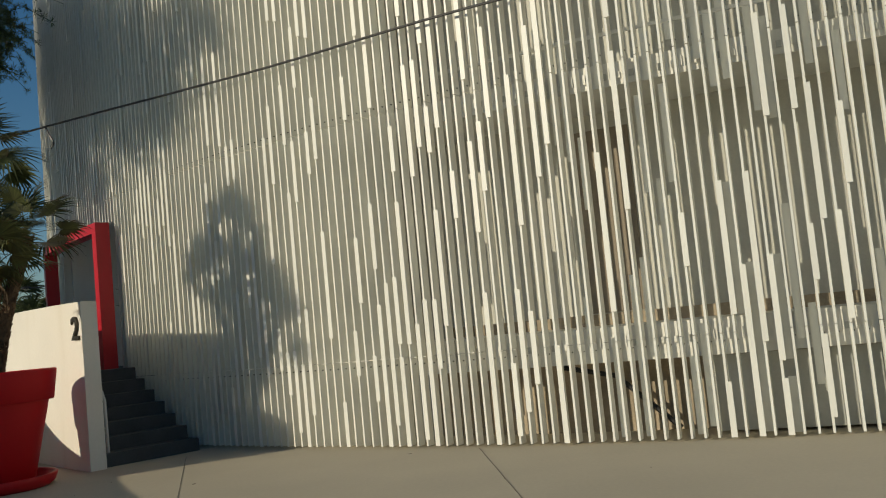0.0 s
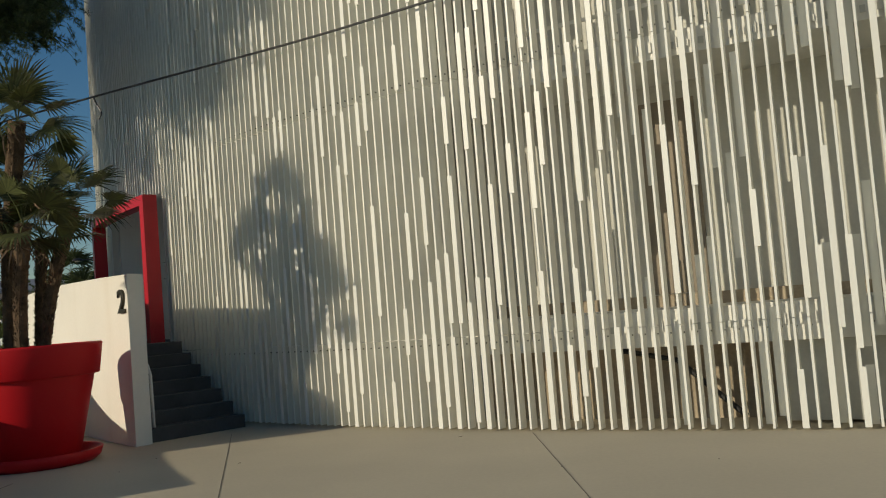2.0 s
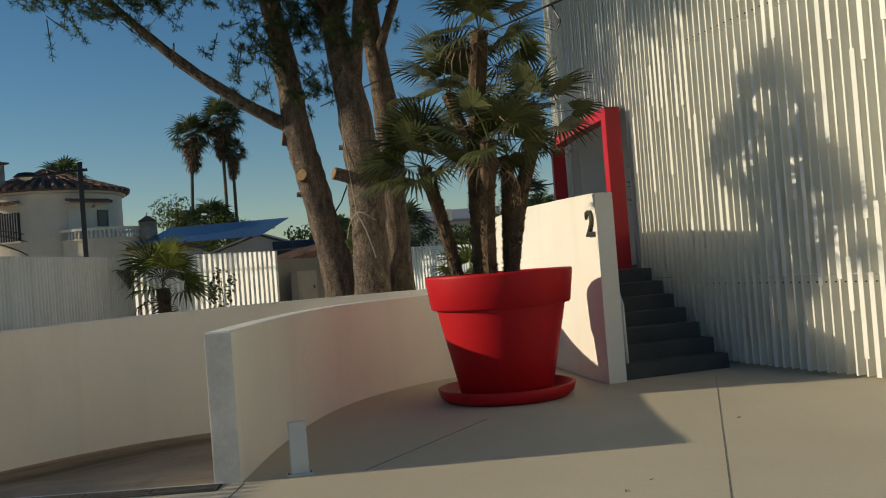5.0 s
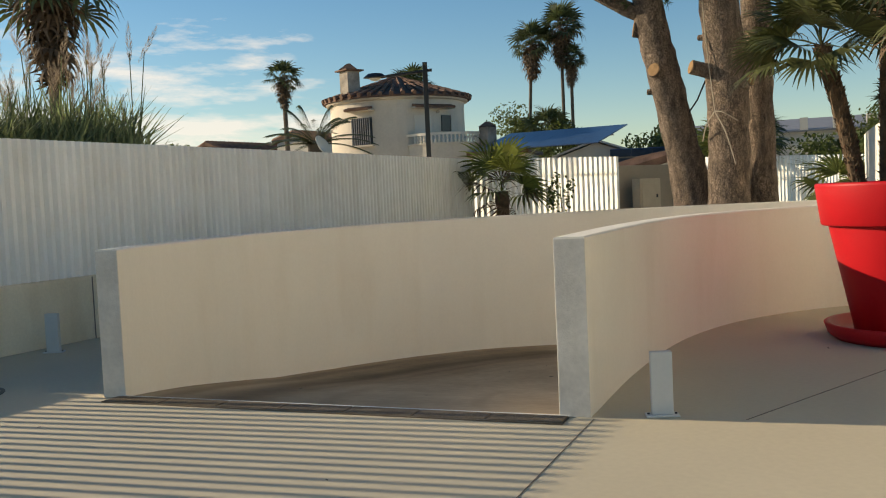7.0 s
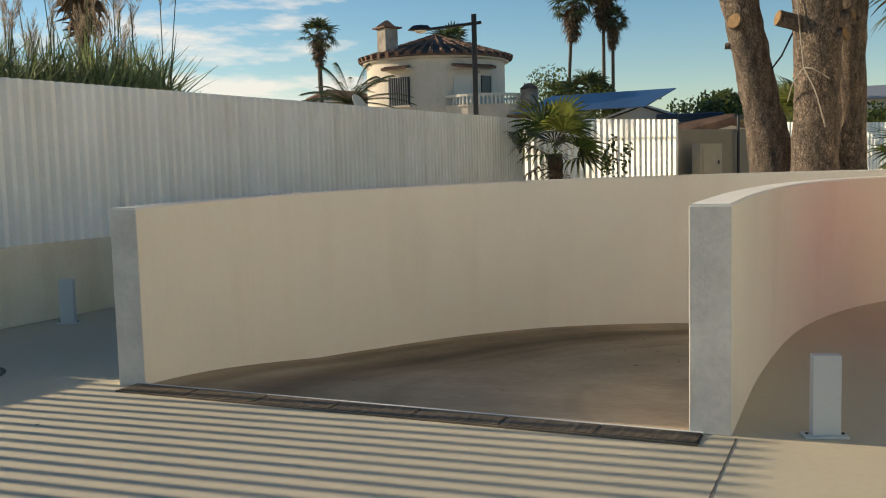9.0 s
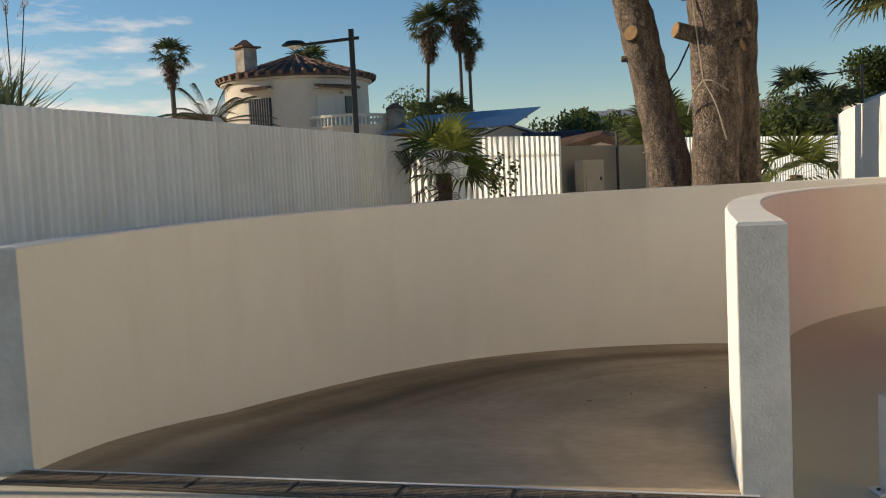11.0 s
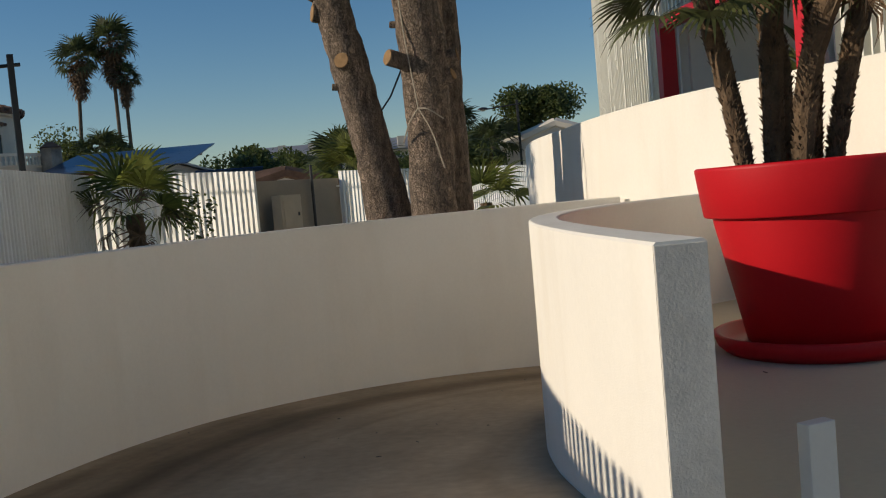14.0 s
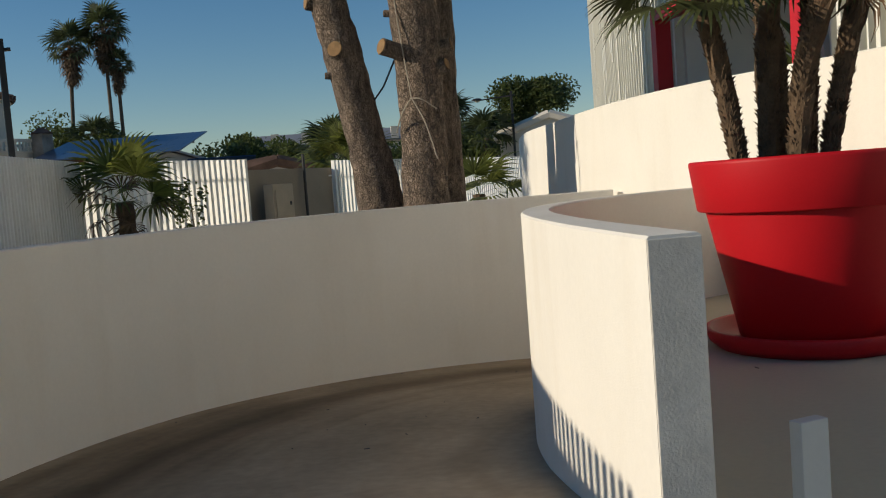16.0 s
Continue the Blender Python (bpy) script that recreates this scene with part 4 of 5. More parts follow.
for x, y, h, r, n, lb in ((-57.5, 60.5, 8.4, (4.0, 3.6, 2.6), 3000, "rounded green tree under tall palms"), (-22.2, 61.3, 7.4, (2.5, 2.3, 1.8), 4400, "broad dark green tree above a pale gable"), (-26.5, 58.0, 5.8, (3.2, 3.0, 2.0), 2000, "olive green tree behind the fence"),
                          (-24.0, 52.0, 4.3, (2.8, 2.5, 1.5), 1600, "low olive hedge tree behind the fence"), (-41.0, 57.0, 5.6, (1.7, 1.7, 1.4), 1300, "small green tree between roofs"), (-36.5, 55.0, 5.0, (1.8, 1.8, 1.3), 1100, "small leafy tree between distant roofs"),
                          (-34.5, 47.0, 4.6, (2.2, 2.0, 1.2), 900, "sparse leafy tree beside the solar roof"), (-28.5, 42.0, 3.4, (2.0, 2.0, 1.0), 900, "dark shrub behind the block wall"), (-55.0, 24.0, 5.4, (3.2, 2.4, 1.2), 1500, "bare-twigged shrub above the fence"),
                          (-22.0, 44.0, 3.6, (2.6, 2.0, 1.3), 1300, "dense olive green shrub")):
    tree(x, y, h, r, lb, int(n * 3.2), 0.15)

# date palm fronds beside the round house
dp = thing("date_palm", "short date palm with long arching fronds", "palm", at=Matrix.Translation((-36.0, 24.2, 0)))
part("trunk", tube([(0, 0, -0.1), (0, 0, 2.2), (0, 0, 3.9)], [0.35, 0.32, 0.3], 9), TRUNK_GREY, dp)
bm = bmesh.new()
for k in range(26):
    a, e = k * 137.5, rng.uniform(5, 75)
    m = Matrix.Translation((0, 0, 3.9)) @ Matrix.Rotation(radians(a), 4, "Z")
    for s in range(44):
        u = s / 43
        x = 2.7 * u * math.cos(radians(e))
        z = 2.7 * u * math.sin(radians(e)) - 1.0 * u * u
        for sd in (-1, 1):
            w = 0.28 * (1 - 0.6 * u)
            q = [Vector((x, 0, z)), Vector((x + 0.085, 0, z)), Vector((x + 0.2, sd * w * 1.2, z - 0.08))]
            bm.faces.new([bm.verts.new(m @ p) for p in q])
part("crown", bm, LEAF_DARK, dp)

# reeds beyond the fence
reeds = bmesh.new()
plumes = bmesh.new()
for k in range(5200):
    x, y = rng.uniform(-22.0, -18.6), rng.uniform(4.5, 10.0)
    y -= (x + 20) * 0.3
    h = rng.uniform(2.75, 3.55) + 0.35 * math.sin(x * 2.3) * math.cos(y * 1.9)
    d = Vector((rng.gauss(0, 0.42), rng.gauss(0, 0.42), 0))
    b = Vector((x, y, 0.8 if k % 3 else 0))
    t = Vector((rng.uniform(-1, 1), rng.uniform(-1, 1), 0)).normalized() * 0.022
    p = [b, b + Vector((0, 0, h * 0.6)) + d * 0.3, b + Vector((0, 0, h - 0.8 + rng.uniform(-0.3, 0.2))) + d]
    v = [reeds.verts.new(q + s * w) for q, w in zip(p, (1, 1, 0.15)) for s in (-t, t)]
    reeds.faces.new((v[0], v[1], v[3], v[2]))
    reeds.faces.new((v[2], v[3], v[5], v[4]))
for k in range(95):
    x, y = rng.uniform(-21.0, -18.8), rng.uniform(5.0, 9.6)
    h = rng.uniform(3.0, 4.4)
    d = Vector((rng.gauss(0, 0.1), rng.gauss(0.06, 0.14), 0))
    tube([(x, y, 0.0), Vector((x, y, h * 0.7)) + d * 0.5, Vector((x, y, h)) + d], [0.012, 0.01, 0.008], 4, bm=reeds)
    top = Vector((x, y, h)) + d
    e = (d + Vector((0, 0, 0.55))).normalized()
    for j in range(130):
        u = rng.random()
        q = top + e * 0.75 * (u - 0.35)
        w = 0.075 * math.sin(math.pi * min(1, 0.15 + u * 0.8))
        o = Vector((rng.gauss(0, 1), rng.gauss(0, 1), 0)).normalized() * w
        plumes.faces.new([plumes.verts.new(z) for z in (q, q + o * 0.5 + e * 0.05, q + o + e * 0.13)])
r = link("reeds", reeds, REED)
tagged(r, "dense clump of tall green reeds beyond the fence", "reeds", kind="stuff")
r = link("reed_plumes", plumes, PLUME)
tagged(r, "feathery pinkish beige plumes of the reeds", "reed plumes", kind="stuff")
# house number on the tall wall
num = bpy.data.curves.new("house_number", "FONT")
num.body, num.size, num.extrude, num.bevel_depth, num.align_x = "2", 0.42, 0.012, 0.007, "CENTER"
no = new("house_number", num)
NA = -132.44
no.matrix_world = Matrix.Translation(polar(tall_r(NA) + 0.02, NA, 1.68)) @ Matrix.Rotation(radians(NA + 90), 4, "Z") @ Matrix.Rotation(radians(90), 4, "X")
num.materials.append(BRONZE)
tagged(no, "dark bronze house number two fixed to the cream wall", "house number")

# stair handrail
rail = thing("stair_handrail", "slim white tubular handrail beside the dark steps", "handrail", at=Matrix.Translation(polar(23.33, -132.65, 0)))
rp = [polar(23.33, -132.65, 0.0), polar(23.33, -132.7, 0.86), polar(23.33, -132.85, 0.97)] + [polar(23.33, -132.85 - k * 0.5, 0.97 + k * 0.13) for k in range(1, 10)] + [polar(23.33, -139.0, 2.1)]
b0 = rail.matrix_world.translation
part("tube", tube([p - b0 for p in rp], [0.02] * len(rp), 8), RAIL, rail, smooth=True)
part("foot", boxed(0.09, 0.09, 0.012, 0.0), RAIL, rail)

# drain grate across the top of the ramp
gd = (rw_in[0] - lw_in[0]).normalized()
gn = Vector((gd.y, -gd.x))
g0 = lw_in[0] - gd * 0.05
glen = (rw_in[0] - lw_in[0]).length + 0.12
grate = thing("drain_grate", "rusty slotted steel drain grate across the ramp head", "drain", at=Matrix.Translation((*(g0 + gn * 0.11), 0)) @ Matrix.Rotation(math.atan2(gd.y, gd.x), 4, "Z"))
# flat sheet, its near-black colour stands for shade down in the channel
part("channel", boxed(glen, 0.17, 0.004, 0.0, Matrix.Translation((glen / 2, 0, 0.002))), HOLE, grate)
part("channel_edge", boxed(glen, 0.02, 0.012, 0.0, Matrix.Translation((glen / 2, 0.095, 0.0))), LAMP_GREY, grate)
part("channel_edge", boxed(glen, 0.015, 0.010, 0.0, Matrix.Translation((glen / 2, -0.095, 0.0))), GRATE, grate)
nseg = 7
seg = glen / nseg
for i in range(nseg):
    bm = bmesh.new()
    for k in range(9):
        box(bm, Matrix.Translation((0, -0.075 + k * 0.01875, 0.004)), seg - 0.02, 0.011, 0.008)
    for k in range(6):
        box(bm, Matrix.Translation((-seg / 2 + 0.03 + k * (seg - 0.06) / 5, 0, 0.004)), 0.012, 0.165, 0.007)
    me = bpy.data.meshes.new("grate_panel")
    bm.to_mesh(me)
    bm.free()
    me.materials.append(GRATE)
    ob = new("grate_panel", me)
    ob.parent = grate
    ob.matrix_basis = pose((i + 0.5) * seg, 0, random.uniform(0, 0.002), rz=random.uniform(-0.25, 0.25))

# saw-cut joints in the plaza
for k, (p, q) in enumerate((((-3.66, 12.55), (-1.55, 4.4)), ((-5.74, 7.05), (-3.4, 2.6)), ((0.2, 10.6), (0.75, 3.4)), ((-5.1, 9.7), (-5.04, 7.6)), ((-1.55, 4.4), (-4.5, 2.9)))):
    p, q = Vector(p), Vector(q)
    d = q - p
    m = Matrix.Translation((*((p + q) / 2), 0.0)) @ Matrix.Rotation(math.atan2(d.y, d.x), 4, "Z")
    ob = link("trim_joint_%d" % (k + 1), boxed(d.length, 0.0045, 0.0035, 0.0, m), JOINT)
    tagged(ob, "thin dark saw-cut joint in the concrete", "joint", kind="structure")


# low path lights
def bollard(x, y, yaw, label):
    b = thing("path_light", label, "path light", "low path lights", at=Matrix.Translation((x, y, 0)) @ Matrix.Rotation(radians(yaw), 4, "Z"))
    part("base_plate", boxed(0.2, 0.1, 0.012, 0.003), LAMP_GREY, b)
    part("column", boxed(0.13, 0.06, 0.385, 0.004, Matrix.Translation((0, 0, 0.012))), LAMP_GREY, b)
    for sx in (-1, 1):
        part("bolt", lathe([(0, 0.02), (0.008, 0.02), (0.008, 0.012)], 8, m=Matrix.Translation((sx * 0.083, 0, 0))), BLACK, b)
    return b


bollard(-5.48, 7.38, 46, "short flat pale grey path light beside the low wall end")
bollard(-11.75, 5.72, 52, "short flat pale grey path light at the fence footing")

# round manhole cover
mh = thing("manhole_cover", "round dark cast manhole cover in the shaded paving", "manhole cover", at=Matrix.Translation((-10.05, 4.44, 0.0)))
part("rim", lathe([(0.36, 0.0), (0.36, 0.006), (0.33, 0.006), (0.33, 0.0)], 40), BLACK, mh)
part("plate", lathe([(0, 0.004), (0.325, 0.004), (0.325, 0.0)], 40), BLACK, mh)

# cable slung across the facade
cable = thing("facade_cable", "thin black cable slung across the fin facade", "cable", at=Matrix.Translation(polar(R + 0.1, -139, 5.2)))
b0 = cable.matrix_world.translation
cp = [Vector((-12.5, 17.4, 4.95)), Vector((-6.05, 14.45, 5.12)), Vector((-3.65, 13.15, 5.1)), polar(R + 0.1, -126.7, 5.0), polar(R + 0.1, -118.0, 4.96), polar(R + 0.1, -106, 5.0)]
cpts = spline(cp, 8)
part("line", tube([p - b0 for p in cpts], [0.016] * len(cpts), 6), BLACK, cable)
hk = spline([Vector((-6.05, 14.45, 5.12)), Vector((-6.0, 14.43, 5.0)), Vector((-5.92, 14.4, 4.85)), Vector((-5.97, 14.42, 4.75))], 4)
part("loose_end", tube([p - b0 for p in hk], [0.014] * len(hk), 6), BLACK, cable)

# bracket plates and rivets along the slab edges
for zc, zs in ((1.06, 0.2), (3.95, 0.2)):
    for i in range(96):
        a = -122.6 + i * 0.2
        if a > -103:
            break
        m = Matrix.Translation(polar(R - 0.235, a, zc - 0.06)) @ Matrix.Rotation(radians(a + 90), 4, "Z")
        bm = boxed(0.03 if i % 2 else 0.05, 0.012, 0.11 if i % 2 else 0.07, 0.0, m)
        under(part("bracket", bm, BAND if i % 4 else MESH, building), building)
for z in (0.98, 4.12):
    bm = bmesh.new()
    for i in range(n_fin):
        a = EDGE_L + i * STEP_A
        if P1 < a < P0 and z < 3:
            continue
        box(bm, Matrix.Translation(polar(R - 0.06, a + 0.06, z)) @ Matrix.Rotation(radians(a + 90), 4, "Z"), 0.006, 0.02, 0.014)
    tagged(under(part("rivets", bm, HOLE, building), building), kind="stuff")
under(part("tie_rail", ring_wall(R - 0.15, R - 0.17, P0, EDGE_R, 4.36, 4.40, 90), BAND, building), building)
# mesh screen and raking pipe under the first floor
under(part("mesh_screen", ring_wall(R - 0.5, R - 0.51, -113.5, -106.5, 0.03, 0.82, 12), MESH, building, "dense grey metal mesh screen"), building)
pp = [polar(R - 0.7, -118.2, 0.8), polar(R - 0.72, -116.4, 0.66), polar(R - 0.75, -114.6, 0.05)]
under(part("pipe", tube(pp, [0.03, 0.03, 0.03], 8), HOLE, building), building)

# plants inside the entrance recess
ip = thing("house_plant", "tall dark leafy house plant inside the entrance", "plant", at=Matrix.Translation(polar(20.6, -144.5, PZ0)))
part("planter", lathe([(0, 0), (0.2, 0), (0.26, 0.45), (0.23, 0.45), (0, 0.4)], 20), BLACK, ip)
bm = bmesh.new()
for k in range(40):
    a, e = rng.uniform(0, 360), rng.uniform(15, 80)
    m = Matrix.Translation((0, 0, 0.4 + 0.03 * k)) @ Matrix.Rotation(radians(a), 4, "Z") @ Matrix.Rotation(radians(-e), 4, "Y")
    q = [m @ Vector(p) for p in ((0.1, 0, 0), (0.35, -0.1, 0.03), (0.65, 0, -0.05), (0.35, 0.1, 0.03))]
    bm.faces.new([bm.verts.new(p) for p in q])
part("leaves", bm, SHRUB, ip)["kind"] = "stuff"
GLASS = bpy.data.materials.new("window glass")
GLASS.use_nodes = True
gb = GLASS.node_tree.nodes["Principled BSDF"]
gb.inputs["Base Color"].default_value, gb.inputs["Roughness"].default_value, gb.inputs["Metallic"].default_value = (0.02, 0.025, 0.03, 1), 0.06, 0.0
door = thing("glass_door", "glazed white framed entrance door in the recess", "door", at=Matrix.Translation(polar(19.24, -143.0, PZ0)))
m0 = Matrix.Rotation(radians(-143.0 + 90), 4, "Z")
part("pane", boxed(1.9, 0.02, 2.0, 0.0, m0), GLASS, door)
for sx in (-0.97, 0, 0.97):
    part("stile", boxed(0.07, 0.06, 2.1, 0.004, m0 @ Matrix.Translation((sx, -0.01, 0))), RAIL, door)

# grit and dry needles scattered on the ramp and paving
grit = bmesh.new()
for k in range(44):
    if k % 2:
        i = rng.randrange(4, 56)
        j = i / 60 * (len(rw_in) - 1)
        q = rw_in[min(int(j), len(rw_in) - 1)]
        u = rng.uniform(0.04, 0.9)
        p = lw_in[i].lerp(q, u)
        z = ramp_z(i) * (1 - 0.12 * u) + 0.003
    else:
        p, z = Vector((rng.uniform(-9, 2), rng.uniform(3.0, 11.0))), 0.003
    m = Matrix.Translation((*p, z)) @ Matrix.Rotation(rng.uniform(0, 6.3), 4, "Z")
    box(grit, m, rng.uniform(0.008, 0.05), rng.uniform(0.004, 0.01), rng.uniform(0.003, 0.006))
tagged(link("ground_litter", grit, JOINT), "scattered dark grit and dry needles on the concrete", "litter", kind="stuff")

# panel seams and tie holes of the fence footing
for k, s in enumerate((2.75, 5.4, 8.1, 10.8)):
    p = F0 + FD * s
    ob = link("trim_footing_seam_%d" % (k + 1), boxed(0.012, 0.006, 0.69, 0.0, Matrix.Translation((*(p + Vector((0.906, 0.424)) * 0.111), 0)) @ Matrix.Rotation(math.atan2(FD.y, FD.x), 4, "Z")), JOINT)
    tagged(ob, "thin vertical seam in the concrete footing", "seam", kind="structure")
# neighbouring houses and street
HSTUCCO = material("aged cream house render", (0.62, 0.54, 0.44), 0.9, vary=0.14, scale=0.7, fine=10, bump=0.1)
TILE = material("weathered clay roof tile", (0.19, 0.105, 0.07), 0.9, vary=0.4, scale=3, bump=0.2, per_object=0.25)
DARK = material("dark window opening", (0.02, 0.022, 0.025), 0.3, bump=0.0)
IRON = material("grey window bars", (0.25, 0.25, 0.26), 0.6, bump=0.0)
SOOT = material("sooted chimney render", (0.35, 0.30, 0.25), 0.95, vary=0.6, scale=1.6, bump=0.1)
SOLAR = material("blue solar cells", (0.07, 0.115, 0.21), 0.3, metal=0.6, vary=0.15, scale=4, bump=0.0)
PALE = material("pale house render", (0.66, 0.60, 0.51), 0.9, vary=0.1, scale=0.8, bump=0.08)

HC = Vector((-40.7, 32.26))
house = thing("round_house", "cream rendered round house with a conical clay tile roof", "house", at=Matrix.Translation((*HC, 0)))
HR = 3.46
part("wall", lathe([(0, 0), (HR, 0), (HR, 6.2), (HR + 0.2, 6.25), (HR + 0.2, 6.33), (0, 6.33)], 48), HSTUCCO, house)
roof = part("roof", lathe([(HR + 0.32, 6.33), (HR + 0.3, 6.42), (0, 7.72), (0, 7.6)], 48), TILE, house)
bm = bmesh.new()
for k in range(44):
    a = 2 * math.pi * k / 44
    for j in range(8):
        u0, u1 = j / 8, (j + 1.02) / 8
        r0, r1 = (HR + 0.36) * (1 - u0) + 0.05, (HR + 0.36) * (1 - u1) + 0.05
        w = 0.12 * (1 - u0 * 0.8)
        if k % (2 if j > 3 else 1) or (j > 5 and k % 4):
            continue
        q = [Vector((r0 * math.cos(a), r0 * math.sin(a), 6.44 + 1.3 * u0 + 0.03)), Vector((r1 * math.cos(a), r1 * math.sin(a), 6.44 + 1.3 * u1))]
        tube(q, [w, w * 0.8], 6, bm=bm)
tagged(part("roof_tiles", bm, TILE, roof), kind="stuff")
def on_house(deg, z, out=0.0):
    return Matrix.Translation(((HR + out) * math.cos(radians(deg)), (HR + out) * math.sin(radians(deg)), z)) @ Matrix.Rotation(radians(deg + 90), 4, "Z")


win = part("window", boxed(1.15, 0.14, 1.3, 0.0, on_house(-68, 4.1, -0.03)), DARK, house)
part("window_sill", boxed(1.35, 0.25, 0.08, 0.0, on_house(-68, 4.0, 0.05)), HSTUCCO, win)
for k in range(9):
    part("bar", boxed(0.03, 0.03, 1.3, 0.0, on_house(-68, 4.1, 0.09) @ Matrix.Translation((-0.5 + k * 0.125, 0, 0))), IRON, win)
win = part("window", boxed(0.62, 0.14, 0.8, 0.0, on_house(5.5, 4.62, -0.02)), DARK, house)
part("window_frame", boxed(0.06, 0.18, 0.8, 0.0, on_house(5.5, 4.62, 0.0) @ Matrix.Translation((0.33, 0, 0))), HSTUCCO, win)
part("shutter", boxed(0.85, 0.08, 1.3, 0.0, on_house(-17, 4.1, 0.0)), PALE, house)
part("wall_light", lathe([(0, 0), (0.1, 0.02), (0.1, 0.1), (0, 0.14)], 12, m=on_house(-3, 5.5, 0.03)), SOOT, house)
for deg, w in ((-68, 1.5), (-8, 2.3)):
    aw = part("awning", boxed(w, 0.4, 0.06, 0.0, on_house(deg, 5.72, 0.15)), HSTUCCO, house)
    for k in range(int(w / 0.14)):
        part("awning_tile", tube([on_house(deg, 5.83, 0.0) @ Vector((-w / 2 + 0.08 + k * 0.14, 0, 0.06)), on_house(deg, 5.8, 0.0) @ Vector((-w / 2 + 0.08 + k * 0.14, -0.42, -0.02))], [0.07, 0.07], 6), TILE, aw)
bm = Matrix.Translation((3.0 * math.cos(radians(-87)), 3.0 * math.sin(radians(-87)), 6.3))
ch = part("chimney", boxed(0.72, 0.72, 1.5, 0.02, bm), SOOT, house, "soot-stained chimney with a small tiled cap")
part("chimney_cap", boxed(1.05, 1.05, 0.08, 0.02, bm @ Matrix.Translation((0, 0, 1.5))), TILE, ch)
part("chimney_cap", lathe([(0.62, 1.58), (0.1, 1.9), (0, 1.9)], 4, m=bm), TILE, ch)
bc = on_house(4, 0, 0.0)
bal = part("balcony", lathe([(0, 0), (2.0, 0), (2.0, 3.9), (2.06, 3.9), (2.06, 3.98), (0, 3.98)], 32, m=bc), HSTUCCO, house)
part("balcony_rail", lathe([(1.92, 4.34), (2.08, 4.34), (2.08, 4.46), (1.92, 4.46), (1.92, 4.34)], 32, m=bc), PALE, bal)
for k in range(34):
    a = radians(180 + k * 180 / 33)
    part("baluster", lathe([(0.05, 3.98), (0.07, 4.1), (0.035, 4.2), (0.06, 4.34)], 6, m=bc @ Matrix.Translation((2.0 * math.cos(a), 2.0 * math.sin(a), 0))), PALE, bal)
low = thing("low_wing", "low cream house wing with tiled edge and small chimney", "house", at=Matrix.Translation((-35.6, 34.6, 0)))
part("wall", boxed(3.2, 4.0, 3.3, 0.0, Matrix.Rotation(radians(35), 4, "Z")), HSTUCCO, low)
part("roof", boxed(3.6, 4.4, 0.16, 0.0, Matrix.Translation((0, 0, 3.3)) @ Matrix.Rotation(radians(35), 4, "Z")), TILE, low)
lc = part("chimney", boxed(0.6, 0.6, 1.2, 0.02, Matrix.Translation((0.6, -1.3, 3.45))), SOOT, low)
part("chimney_cap", lathe([(0.6, 4.65), (0.15, 4.9), (0, 4.9)], 4, m=Matrix.Translation((0.6, -1.3, 0))), TILE, lc)
dish = thing("satellite_dish", "pale round satellite dish on a mast beside the house", "satellite dish", at=Matrix.Translation((-34.3, 23.4, 0)))
part("mast", tube([(0, 0, 0), (0, 0, 3.4)], [0.05, 0.05], 6), IRON, dish)
part("reflector", lathe([(0, 0.0), (0.25, 0.04), (0.5, 0.16), (0.5, 0.18), (0, 0.03)], 24, m=Matrix.Translation((0, 0, 3.6)) @ Matrix.Rotation(radians(60), 4, Vector((-0.5, 0.9, 0)))), PALE, dish)


def street_lamp(x, y, h, arm, label):
    s = thing("street_lamp", label, "street lamp", "street lamps", at=Matrix.Translation((x, y, 0)) @ Matrix.Rotation(math.atan2(arm[1], arm[0]), 4, "Z"))
    n = math.hypot(*arm)
    part("post", boxed(0.11, 0.11, h, 0.01), BLACK, s)
    part("arm", tube([(-0.16, 0, h - 0.18), (n, 0, h - 0.3)], [0.035, 0.03], 8), BLACK, s)
    hd = part("lamp_head", lathe([(0, 0.1), (0.12, 0.08), (0.2, 0.0), (0.2, -0.02), (0, -0.03)], 20, m=Matrix.Translation((n + 0.1, 0, h - 0.29)) @ Matrix.Diagonal((1.35, 0.8, 1, 1))), BLACK, s, smooth=True)
    part("lens", lathe([(0, -0.1), (0.1, -0.07), (0.15, -0.03), (0, -0.025)], 16, m=Matrix.Translation((n + 0.1, 0, h - 0.29))), PALE, hd)


street_lamp(-18.86, 16.5, 4.52, (-0.66, -0.83), "black street lamp with a flat head outside the fence")
street_lamp(-18.3, 44.4, 5.3, (-1.4, -0.4), "black street lamp with a flat head beyond the garden")

# house with a raking solar array
sh = thing("solar_house", "low pale gabled house under a raking solar array", "house", at=Matrix.Translation((-33.4, 39.2, 0)))
hm = Matrix.Rotation(radians(42), 4, "Z")
bm = bmesh.new()
prof = [(-2.3, 0), (2.3, 0), (2.3, 2.95), (0, 3.75), (-2.3, 2.95)]
v0 = [bm.verts.new(hm @ Vector((x, -1.0, z))) for x, z in prof]
v1 = [bm.verts.new(hm @ Vector((x, 7.0, z))) for x, z in prof]
bm.faces.new(v0)
bm.faces.new(v1[::-1])
for k in range(5):
    bm.faces.new((v0[k], v1[k], v1[(k + 1) % 5], v0[(k + 1) % 5]))
bmesh.ops.recalc_face_normals(bm, faces=bm.faces[:])
part("wall", bm, PALE, sh)
